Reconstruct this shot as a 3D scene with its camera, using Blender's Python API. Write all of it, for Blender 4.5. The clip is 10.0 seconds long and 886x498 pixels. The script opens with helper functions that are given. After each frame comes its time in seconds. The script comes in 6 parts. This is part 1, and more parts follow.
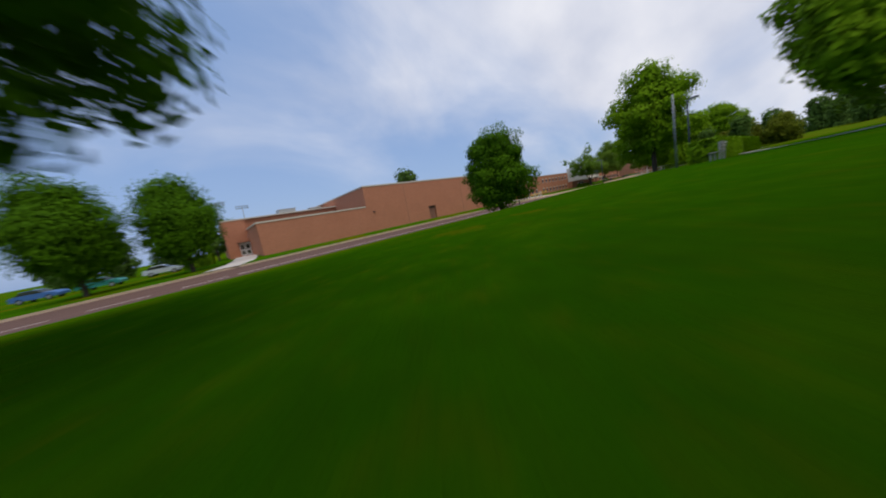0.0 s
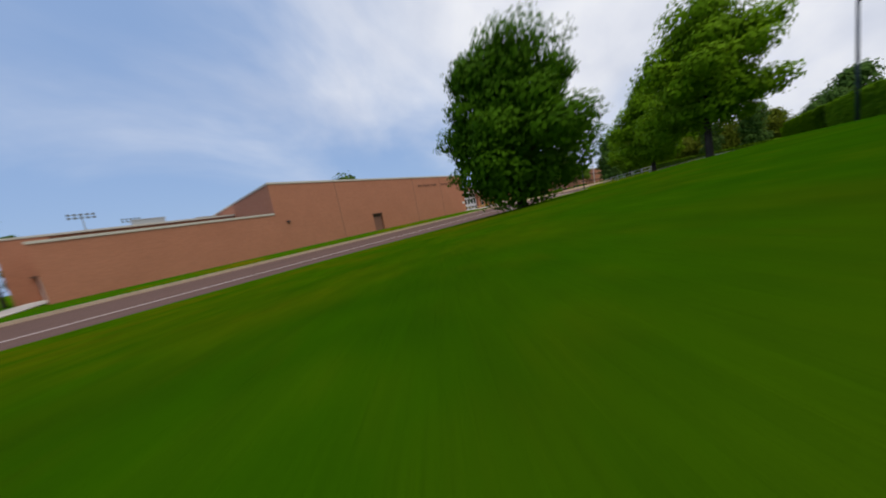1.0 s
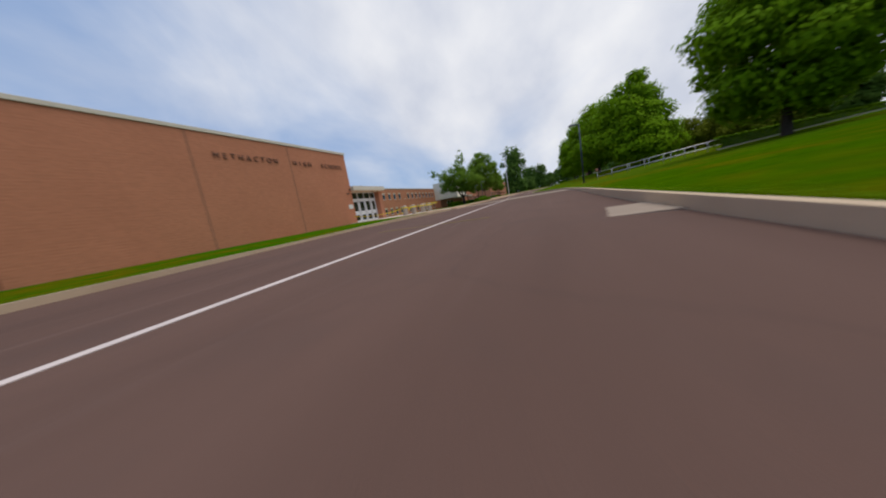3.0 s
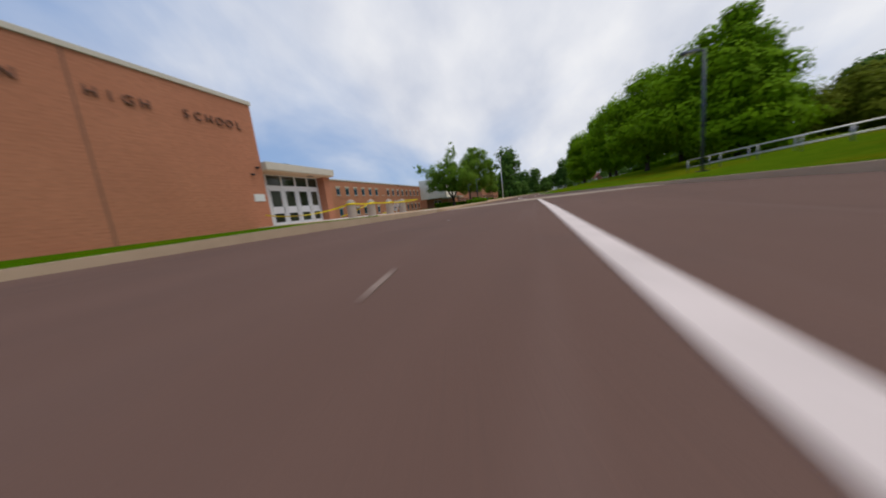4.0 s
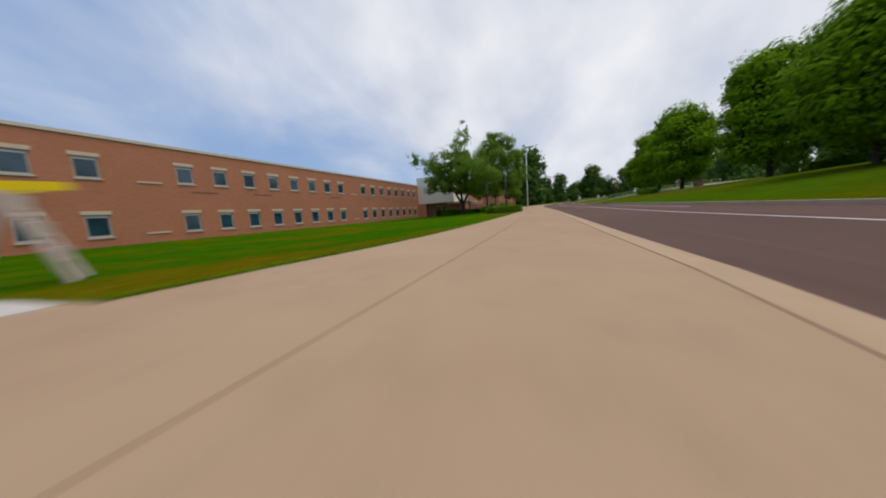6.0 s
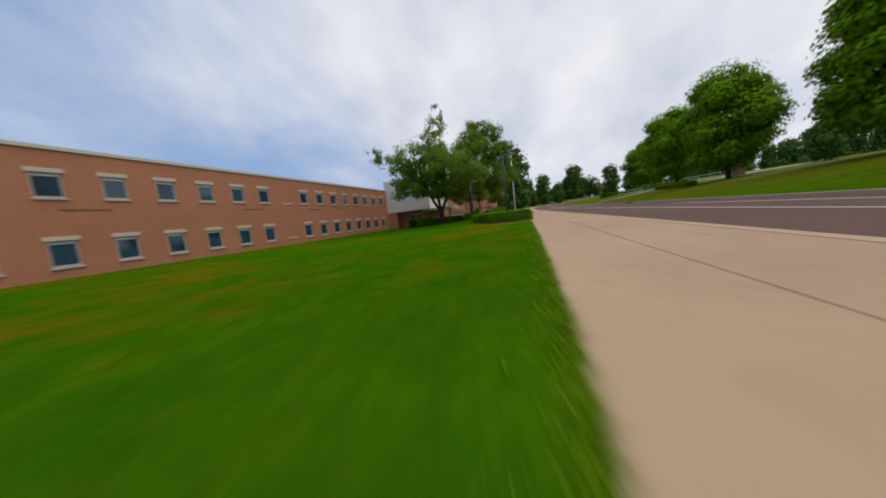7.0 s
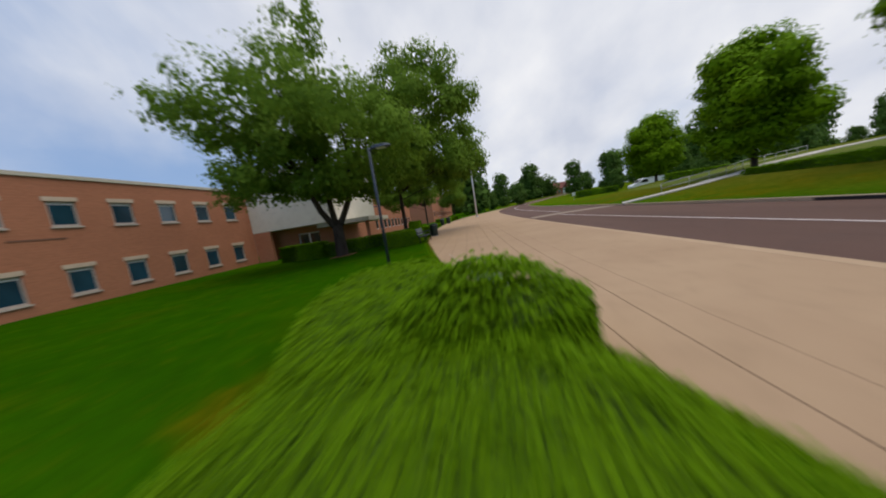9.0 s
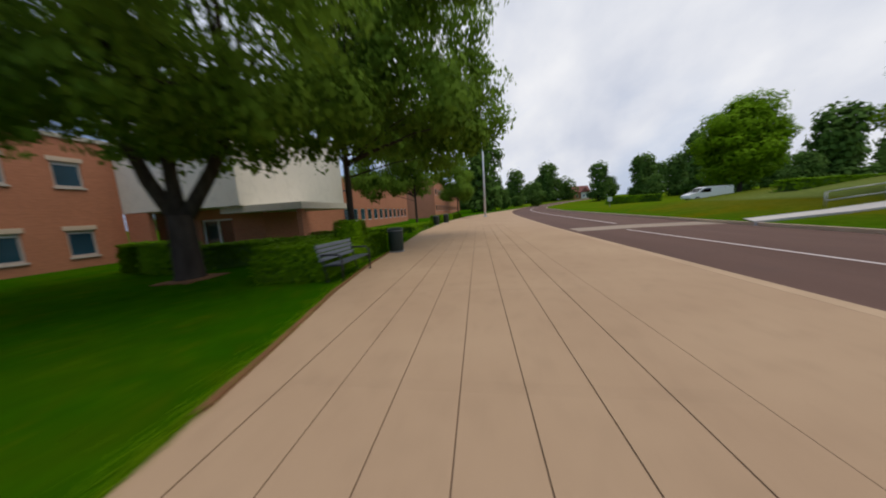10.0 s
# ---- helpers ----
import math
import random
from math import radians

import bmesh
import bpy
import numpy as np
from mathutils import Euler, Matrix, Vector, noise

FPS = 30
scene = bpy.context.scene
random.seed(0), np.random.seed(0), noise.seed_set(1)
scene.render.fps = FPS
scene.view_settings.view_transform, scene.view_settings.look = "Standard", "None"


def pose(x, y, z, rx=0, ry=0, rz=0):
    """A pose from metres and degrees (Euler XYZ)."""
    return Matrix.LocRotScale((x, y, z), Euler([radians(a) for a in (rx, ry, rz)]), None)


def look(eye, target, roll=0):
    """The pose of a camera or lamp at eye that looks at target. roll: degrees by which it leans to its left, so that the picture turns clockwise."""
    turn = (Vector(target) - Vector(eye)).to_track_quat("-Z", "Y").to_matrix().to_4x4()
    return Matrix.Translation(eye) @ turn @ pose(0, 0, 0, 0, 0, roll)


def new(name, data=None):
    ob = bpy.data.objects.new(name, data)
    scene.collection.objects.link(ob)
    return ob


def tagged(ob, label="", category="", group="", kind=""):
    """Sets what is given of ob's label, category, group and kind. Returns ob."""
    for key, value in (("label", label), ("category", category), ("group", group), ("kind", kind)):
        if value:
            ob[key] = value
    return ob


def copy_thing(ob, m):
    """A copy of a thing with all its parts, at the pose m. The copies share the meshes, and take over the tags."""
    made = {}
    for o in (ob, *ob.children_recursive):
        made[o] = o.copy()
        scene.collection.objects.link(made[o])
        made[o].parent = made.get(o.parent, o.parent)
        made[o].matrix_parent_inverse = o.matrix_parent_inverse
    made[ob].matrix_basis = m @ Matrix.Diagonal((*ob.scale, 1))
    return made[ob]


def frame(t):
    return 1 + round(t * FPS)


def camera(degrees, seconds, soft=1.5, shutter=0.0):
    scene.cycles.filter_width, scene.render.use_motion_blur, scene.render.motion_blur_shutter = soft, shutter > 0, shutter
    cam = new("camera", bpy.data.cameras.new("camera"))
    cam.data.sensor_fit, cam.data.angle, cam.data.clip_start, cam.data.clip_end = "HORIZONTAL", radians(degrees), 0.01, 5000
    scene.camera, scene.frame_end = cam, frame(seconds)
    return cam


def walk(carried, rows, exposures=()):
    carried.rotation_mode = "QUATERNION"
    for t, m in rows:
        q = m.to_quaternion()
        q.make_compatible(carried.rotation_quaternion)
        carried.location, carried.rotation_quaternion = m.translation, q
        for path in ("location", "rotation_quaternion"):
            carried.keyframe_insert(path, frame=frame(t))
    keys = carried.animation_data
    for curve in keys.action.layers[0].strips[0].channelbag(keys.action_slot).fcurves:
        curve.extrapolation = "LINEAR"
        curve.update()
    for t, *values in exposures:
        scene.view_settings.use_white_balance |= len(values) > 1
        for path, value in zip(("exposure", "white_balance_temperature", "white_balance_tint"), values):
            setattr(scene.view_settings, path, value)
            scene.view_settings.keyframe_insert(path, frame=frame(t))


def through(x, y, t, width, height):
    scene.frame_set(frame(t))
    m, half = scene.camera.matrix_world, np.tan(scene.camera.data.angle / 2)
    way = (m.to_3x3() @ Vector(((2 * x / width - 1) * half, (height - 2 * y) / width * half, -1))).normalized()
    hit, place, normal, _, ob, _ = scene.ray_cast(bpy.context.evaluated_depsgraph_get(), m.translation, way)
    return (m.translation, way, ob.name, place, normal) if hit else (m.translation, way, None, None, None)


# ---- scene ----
cam = camera(115.1, 10.0, soft=1.9, shutter=0.5)
PATH = [
    (0, (19.467, -19.966, 3.467), (17.91, -18.742, 3.189), -10.5),
    (0.5, (13.754, -15.563, 3.274), (12.303, -14.215, 3.0), -10.4),
    (1, (8.833, -11.522, 2.917), (7.526, -10.03, 2.659), -10.7),
    (1.5, (4.281, -5.712, 2.729), (3.101, -4.118, 2.47), -11.6),
    (1.8, (1.542, -2.477, 2.565), (0.466, -0.811, 2.31), -12.0),
    (2, (-0.003, 0.0, 2.501), (-1.018, 1.704, 2.242), -11.8),
    (2.2, (-1.467, 2.257, 2.466), (-2.411, 4.001, 2.201), -11.8),
    (3.3, (-7.536, 15.489, 2.227), (-8.214, 17.348, 1.934), -8.9),
    (3.5, (-8.369, 17.838, 2.167), (-9.021, 19.706, 1.875), -8.5),
    (4, (-10.072, 23.973, 2.138), (-10.71, 25.846, 1.845), -6.9),
    (4.5, (-11.63, 30.021, 2.194), (-12.279, 31.892, 1.913), -5.0),
    (4.8, (-12.299, 33.528, 2.25), (-12.97, 35.391, 1.975), -4.0),
    (5, (-12.971, 35.897, 2.274), (-13.652, 37.759, 2.007), -3.8),
    (5.2, (-13.523, 38.237, 2.319), (-14.208, 40.1, 2.076), -2.7),
    (5.5, (-14.849, 41.852, 2.409), (-15.55, 43.707, 2.15), -3.6),
    (6, (-16.253, 47.360, 2.620), (-16.947, 49.219, 2.369), -4.2),
    (7.5, (-20.207, 63.982, 3.031), (-20.694, 65.912, 2.832), -8.2),
    (8, (-20.927, 69.563, 3.205), (-21.319, 71.515, 3.010), -9.5),
    (8.5, (-21.399, 74.987, 3.522), (-21.694, 76.954, 3.312), -10.0),
    (9, (-21.128, 80.654, 3.790), (-21.404, 82.622, 3.564), -8.9),
    (9.5, (-20.997, 86.329, 3.890), (-21.293, 88.293, 3.654), -6.1),
    (10, (-20.985, 91.685, 3.874), (-21.306, 93.642, 3.612), -3.6),
]
walk(cam, [(t, look(eye, target, roll)) for t, eye, target, roll in PATH], [(0.0, -0.16, 7000, 12), (0.6, -0.06, 7000, 11), (1.2, -0.12, 7100, 10), (2.0, -0.12, 7100, 10), (3.5, -0.18, 7100, 10), (10.0, -0.16, 7100, 10)])
SKY_STRENGTH, SUN_STRENGTH = 0.132, 2.05

# ---- world and light ----
world = bpy.data.worlds.new("sky")
scene.world = world
world.use_nodes = True
wn, wl = world.node_tree.nodes, world.node_tree.links
wn.clear()
w_out = wn.new("ShaderNodeOutputWorld")
w_bg = wn.new("ShaderNodeBackground")
w_sky = wn.new("ShaderNodeTexSky")
w_sky.sky_type = "NISHITA"
w_sky.sun_disc = False
w_sky.sun_elevation = radians(71)
w_sky.sun_rotation = radians(107)
w_coord = wn.new("ShaderNodeTexCoord")
w_sep = wn.new("ShaderNodeSeparateXYZ")
wl.new(w_coord.outputs["Generated"], w_sep.inputs[0])


def wmath(op, a, b=None, clamp=False):
    n = wn.new("ShaderNodeMath")
    n.operation = op
    n.use_clamp = clamp
    for k, v in enumerate((a, b)):
        if v is None:
            continue
        if isinstance(v, (int, float)):
            n.inputs[k].default_value = v
        else:
            wl.new(v, n.inputs[k])
    return n.outputs[0]


# clouds on a flat layer overhead: streaks along one heading
w_up = wmath("ADD", wmath("MAXIMUM", w_sep.outputs[2], 0.0), 0.75)
w_u = wmath("DIVIDE", w_sep.outputs[0], w_up)
w_v = wmath("DIVIDE", w_sep.outputs[1], w_up)
w_vec = wn.new("ShaderNodeCombineXYZ")
wl.new(w_u, w_vec.inputs[0])
wl.new(w_v, w_vec.inputs[1])
w_map = wn.new("ShaderNodeMapping")
w_map.inputs["Rotation"].default_value = (0, 0, radians(28))
w_map.inputs["Scale"].default_value = (0.95, 0.75, 1)
w_map.inputs["Location"].default_value = (0.35, 0.6, 0)
wl.new(w_vec.outputs[0], w_map.inputs[0])
w_n1 = wn.new("ShaderNodeTexNoise")
w_n1.inputs["Scale"].default_value = 1.9
w_n1.inputs["Detail"].default_value = 7
w_n1.inputs["Roughness"].default_value = 0.52
w_n1.inputs["Distortion"].default_value = 0.5
wl.new(w_map.outputs[0], w_n1.inputs["Vector"])
w_cover = wn.new("ShaderNodeMapRange")
w_cover.interpolation_type = "SMOOTHSTEP"
w_cover.inputs["From Min"].default_value = 0.23
w_cover.inputs["From Max"].default_value = 0.66
# the cloud sheet thins towards the south-west
w_lean = wmath("ADD", wmath("MULTIPLY", w_sep.outputs[1], 0.24), wmath("MULTIPLY", w_sep.outputs[0], 0.14))
w_lean = wmath("ADD", w_lean, wmath("MULTIPLY", wmath("MINIMUM", w_sep.outputs[0], 0.0), 0.08))
w_low = wmath("MULTIPLY", wmath("SUBTRACT", 1.0, wmath("MULTIPLY", w_sep.outputs[2], 2.5), True), -0.27)
wl.new(wmath("ADD", wmath("ADD", w_n1.outputs["Fac"], w_lean), w_low), w_cover.inputs["Value"])
w_n2 = wn.new("ShaderNodeTexNoise")
w_n2.inputs["Scale"].default_value = 4.6
w_n2.inputs["Detail"].default_value = 8
wl.new(w_map.outputs[0], w_n2.inputs["Vector"])
w_grey = wn.new("ShaderNodeValToRGB")
w_grey.color_ramp.elements[0].position = 0.32
w_grey.color_ramp.elements[0].color = (4.9, 5.5, 6.9, 1)
w_grey.color_ramp.elements[1].position = 0.68
w_grey.color_ramp.elements[1].color = (7.0, 7.45, 8.4, 1)
wl.new(w_n2.outputs["Fac"], w_grey.inputs[0])
w_blue = wn.new("ShaderNodeMix")
w_blue.data_type = "RGBA"
w_blue.inputs[0].default_value = 0.75
w_blue.inputs["B"].default_value = (2.2, 3.6, 6.6, 1)
wl.new(w_sky.outputs[0], w_blue.inputs["A"])
w_mix = wn.new("ShaderNodeMix")
w_mix.data_type = "RGBA"
wl.new(w_cover.outputs[0], w_mix.inputs[0])
wl.new(w_blue.outputs["Result"], w_mix.inputs["A"])
wl.new(w_grey.outputs[0], w_mix.inputs["B"])
wl.new(w_mix.outputs["Result"], w_bg.inputs[0])
w_bg.inputs[1].default_value = SKY_STRENGTH
wl.new(w_bg.outputs[0], w_out.inputs[0])

sun = new("sun", bpy.data.lights.new("sun", "SUN"))
sun.data.energy = SUN_STRENGTH
sun.data.angle = radians(45)
sun.data.color = (1.0, 0.95, 0.88)
sun.matrix_world = look((0, 0, 60), (-6.6, 2.0, 39.4))

# ---- materials ----


def mat(name, colour, rough=0.8, metal=0.0, spec=0.3):
    m = bpy.data.materials.new(name)
    m.use_nodes = True
    b = m.node_tree.nodes["Principled BSDF"]
    b.inputs["Base Color"].default_value = (*colour, 1)
    b.inputs["Roughness"].default_value = rough
    b.inputs["Metallic"].default_value = metal
    b.inputs["Specular IOR Level"].default_value = spec
    return m


class Nodes:
    """Short hand for wiring one material."""

    def __init__(self, m):
        self.m, self.t = m, m.node_tree
        self.b = self.t.nodes["Principled BSDF"]
        self.pos = self.t.nodes.new("ShaderNodeNewGeometry").outputs["Position"]

    def add(self, kind, **inputs):
        n = self.t.nodes.new(kind)
        for key, v in inputs.items():
            self.put(n.inputs[key.replace("_", " ")], v)
        return n

    def put(self, socket, v):
        if isinstance(v, bpy.types.NodeSocket):
            self.t.links.new(v, socket)
        else:
            socket.default_value = v

    def noise(self, scale, detail=4, rough=0.55, vector=None, stretch=None):
        v = vector or self.pos
        if stretch:
            mp = self.add("ShaderNodeMapping", Vector=v)
            mp.inputs["Scale"].default_value = stretch
            v = mp.outputs[0]
        n = self.add("ShaderNodeTexNoise", Vector=v, Scale=scale, Detail=detail, Roughness=rough)
        return n.outputs["Fac"]

    def ramp(self, fac, stops):
        r = self.t.nodes.new("ShaderNodeValToRGB")
        el = r.color_ramp.elements
        while len(el) < len(stops):
            el.new(0.5)
        for e, (p, c) in zip(el, stops):
            e.position, e.color = p, (*c, 1)
        self.t.links.new(fac, r.inputs[0])
        return r.outputs[0]

    def mix(self, fac, a, b, mode="MIX"):
        n = self.t.nodes.new("ShaderNodeMix")
        n.data_type, n.blend_type = "RGBA", mode
        self.put(n.inputs[0], fac)
        for key, v in (("A", a), ("B", b)):
            self.put(n.inputs[key], (*v, 1) if isinstance(v, tuple) and len(v) == 3 else v)
        return n.outputs["Result"]

    def span(self, v, lo, hi, a=0.0, b=1.0):
        n = self.add("ShaderNodeMapRange", Value=v, From_Min=lo, From_Max=hi, To_Min=a, To_Max=b)
        return n.outputs[0]

    def base(self, v):
        self.put(self.b.inputs["Base Color"], v)

    def bump(self, height, strength=0.3, distance=0.02):
        n = self.add("ShaderNodeBump", Height=height, Strength=strength, Distance=distance)
        self.t.links.new(n.outputs[0], self.b.inputs["Normal"])


def grass_material():
    m = mat("lawn_grass", (0.05, 0.12, 0.01), 1.0, 0, 0.0)
    n = Nodes(m)
    big = n.noise(0.22, 3, 0.6)
    mid = n.noise(1.3, 5, 0.65)
    fine = n.noise(38, 3, 0.7)
    sep = n.add("ShaderNodeSeparateXYZ", Vector=n.pos)

    def times(p, q):
        m2 = n.add("ShaderNodeMath")
        m2.operation = "MULTIPLY"
        n.put(m2.inputs[0], p)
        n.put(m2.inputs[1], q)
        return m2.outputs[0]

    # greener turf whose darkness puts the trees' shade into the lawn colour
    lush_shade = times(n.span(sep.outputs[0], -3.0, 11.0), n.span(sep.outputs[1], 10.0, 34.0, 1.0, 0.0))
    # the same painted shade on the lawn near the forked tree
    lush_shade_far = n.add("ShaderNodeMath")
    lush_shade_far.operation = "MAXIMUM"
    n.put(lush_shade_far.inputs[0], lush_shade)
    n.put(lush_shade_far.inputs[1], times(n.span(sep.outputs[1], 79.0, 85.0), n.span(sep.outputs[0], -19.0, -17.0, 1.0, 0.0)))
    lush_shade = lush_shade_far.outputs[0]
    meagre = n.ramp(mid, [(0.25, (0.024, 0.112, 0.002)), (0.55, (0.044, 0.155, 0.003)), (0.8, (0.084, 0.186, 0.004))])
    bank = n.ramp(mid, [(0.25, (0.062, 0.132, 0.005)), (0.55, (0.105, 0.172, 0.008)), (0.8, (0.160, 0.205, 0.012))])
    slope = n.ramp(mid, [(0.25, (0.036, 0.108, 0.001)), (0.55, (0.062, 0.146, 0.001)), (0.8, (0.104, 0.178, 0.002))])
    bank = n.mix(n.span(sep.outputs[1], 24.0, 34.0), slope, bank)
    bank = n.mix(times(n.span(sep.outputs[1], 74.0, 84.0), n.span(sep.outputs[1], 118.0, 128.0, 1.0, 0.0)), bank, n.ramp(mid, [(0.3, (0.105, 0.115, 0.010)), (0.7, (0.175, 0.155, 0.018))]))
    meagre = n.mix(n.span(sep.outputs[0], -10.0, -4.0), meagre, bank)
    # moist green darkened to the tone of shaded grass
    shaded_rich = n.ramp(mid, [(0.25, (0.013, 0.077, 0.001)), (0.55, (0.023, 0.105, 0.001)), (0.8, (0.045, 0.133, 0.002))])
    green = n.mix(lush_shade, meagre, shaded_rich)
    dry = n.ramp(fine, [(0.2, (0.145, 0.108, 0.003)), (0.8, (0.29, 0.150, 0.008))])
    patches = n.add("ShaderNodeMath", Value=0.0)
    patches.operation = "MULTIPLY"
    n.put(patches.inputs[0], n.span(big, 0.47, 0.68))
    n.put(patches.inputs[1], n.span(n.noise(0.9, 4, 0.6), 0.34, 0.68))
    bald = n.add("ShaderNodeMath")
    bald.operation = "MULTIPLY"
    n.put(bald.inputs[0], n.span(patches.outputs[0], 0.0, 0.5, 0.0, 0.72))
    n.put(bald.inputs[1], times(n.span(lush_shade, 0.0, 1.0, 1.0, 0.16), n.span(sep.outputs[0], -12.0, -4.0, 1.0, 0.62)))
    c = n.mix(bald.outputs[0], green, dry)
    # trodden bare earth in front of the hedge by the pavement
    away = n.add("ShaderNodeVectorMath")
    away.operation = "DISTANCE"
    n.put(away.inputs[0], n.pos)
    away.inputs[1].default_value = (-20.3, 76.2, 2.1)
    ragged = n.add("ShaderNodeMath")
    ragged.operation = "ADD"
    n.put(ragged.inputs[0], away.outputs["Value"])
    n.put(ragged.inputs[1], n.span(n.noise(1.8, 5, 0.65), 0.25, 0.75, -0.9, 0.9))
    c = n.mix(n.span(ragged.outputs[0], 0.5, 1.9, 0.75, 0.0), c, dry)
    c = n.mix(n.span(ragged.outputs[0], 0.1, 1.1, 0.8, 0.0), c, (0.26, 0.135, 0.07))
    # scorched grass beside the hedge and on the crest of the bank
    fray = n.span(n.noise(1.5, 5, 0.65), 0.25, 0.75, -0.7, 0.7)
    for spot, inner, outer, amount in (((-21.5, 77.1, 2.1), 0.1, 1.1, 0.7), ((-22.3, 78.5, 2.1), 0.1, 1.0, 0.75), ((-22.9, 79.9, 2.1), 0.1, 0.9, 0.7), ((-22.9, 81.5, 2.1), 0.1, 1.0, 0.75), ((-23.7, 83.1, 2.1), 0.1, 0.9, 0.6),
                                       ((-20.1, 48.9, 2.1), 0.6, 2.2, 0.75), ((-21.2, 49.6, 2.1), 0.2, 1.7, 0.6), ((-20.4, 51.0, 2.1), 0.5, 1.9, 0.7), ((-19.9, 53.0, 2.1), 0.2, 1.2, 0.5), ((13.5, -14.6, 2.57), 0.0, 0.9, 0.5), ((14.3, -12.2, 2.65), 0.0, 0.9, 0.4),
                                       ((4.0, -5.0, 2.2), 0.1, 1.2, 0.4), ((-0.5, 0.8, 2.0), 0.1, 0.9, 0.35)):
        far = n.add("ShaderNodeVectorMath")
        far.operation = "DISTANCE"
        n.put(far.inputs[0], n.pos)
        far.inputs[1].default_value = spot
        rim = n.add("ShaderNodeMath")
        rim.operation = "ADD"
        n.put(rim.inputs[0], far.outputs["Value"])
        n.put(rim.inputs[1], fray)
        c = n.mix(n.span(rim.outputs[0], inner, outer, amount, 0.0), c, dry)
    # scorched streaks on the lawn along the wing
    worn = n.noise(0.62, 4, 0.6, stretch=(1.6, 0.8, 1))
    band = times(n.span(sep.outputs[1], 60.0, 63.5), n.span(sep.outputs[1], 67.0, 71.0, 1.0, 0.0))
    band = times(band, n.span(sep.outputs[0], -26.0, -23.0))
    band = times(band, n.span(sep.outputs[0], -19.6, -18.9, 1.0, 0.0))
    c = n.mix(times(band, n.span(worn, 0.46, 0.64, 0.0, 0.36)), c, dry)
    # pale unmown meadow behind the crest of the far bank
    meadow = times(n.span(sep.outputs[0], -2.4, -1.2), times(n.span(sep.outputs[1], 80.0, 87.0), n.span(sep.outputs[1], 116.0, 124.0, 1.0, 0.0)))
    c = n.mix(times(meadow, n.span(mid, 0.2, 0.8, 1.0, 0.7)), c, (0.20, 0.24, 0.075))
    # flecks of dry and dark tufts
    c = n.mix(n.span(n.noise(2.7, 4, 0.7), 0.54, 0.74, 0.0, 0.20), c, dry)
    c = n.mix(n.span(n.noise(3.6, 4, 0.7, stretch=(1.0, 0.8, 1)), 0.50, 0.76, 0.0, 0.40), c, (0.018, 0.082, 0.001))
    clump = n.noise(6.5, 4, 0.7)
    c = n.mix(n.span(clump, 0.42, 0.72, 0.0, 0.55), c, (0.022, 0.066, 0.002))
    n.base(n.mix(n.span(fine, 0.25, 0.75, 0.0, 0.42), c, (0.020, 0.052, 0.002)))
    n.bump(fine, 0.8, 0.05)
    return m


def brick_material():
    m = mat("red_brick", (0.24, 0.12, 0.08), 0.9, 0, 0.15)
    n = Nodes(m)
    sep = n.add("ShaderNodeSeparateXYZ", Vector=n.pos)
    along = n.add("ShaderNodeMath")
    along.operation = "ADD"
    n.put(along.inputs[0], sep.outputs[0])
    n.put(along.inputs[1], sep.outputs[1])
    vec = n.add("ShaderNodeCombineXYZ", X=along.outputs[0], Y=sep.outputs[2])
    br = n.add("ShaderNodeTexBrick", Vector=vec.outputs[0], Scale=1.0, Mortar_Size=0.006, Mortar_Smooth=0.3,
               Brick_Width=0.21, Row_Height=0.072, Bias=0.0)
    br.offset = 0.5
    tint = n.noise(0.35, 4, 0.6, vector=vec.outputs[0])
    n.put(br.inputs["Color1"], (0.53, 0.212, 0.122, 1))
    n.put(br.inputs["Color2"], (0.435, 0.172, 0.098, 1))
    n.put(br.inputs["Mortar"], (0.46, 0.225, 0.145, 1))
    course = n.noise(1.0, 3, 0.6, vector=vec.outputs[0], stretch=(0.25, 9.0, 1))
    stain = n.noise(0.8, 5, 0.7, vector=vec.outputs[0], stretch=(1.6, 0.16, 1))
    c = n.mix(n.span(tint, 0.3, 0.7, 0.0, 0.35), br.outputs["Color"], (0.335, 0.130, 0.076))
    c = n.mix(n.span(course, 0.35, 0.7, 0.0, 0.16), c, (0.55, 0.240, 0.143))
    c = n.mix(n.span(stain, 0.60, 0.85, 0.0, 0.40), c, (0.20, 0.085, 0.055))
    # every second course is a little paler
    wave = n.add("ShaderNodeMath")
    wave.operation = "SINE"
    turn = n.add("ShaderNodeMath")
    turn.operation = "MULTIPLY"
    n.put(turn.inputs[0], sep.outputs[2])
    turn.inputs[1].default_value = 2 * math.pi / 0.144
    n.put(wave.inputs[0], turn.outputs[0])
    c = n.mix(n.span(wave.outputs[0], -0.2, 0.9, 0.0, 0.12), c, (0.56, 0.275, 0.175))
    n.base(c)
    n.bump(br.outputs["Fac"], 0.5, -0.006)
    return m


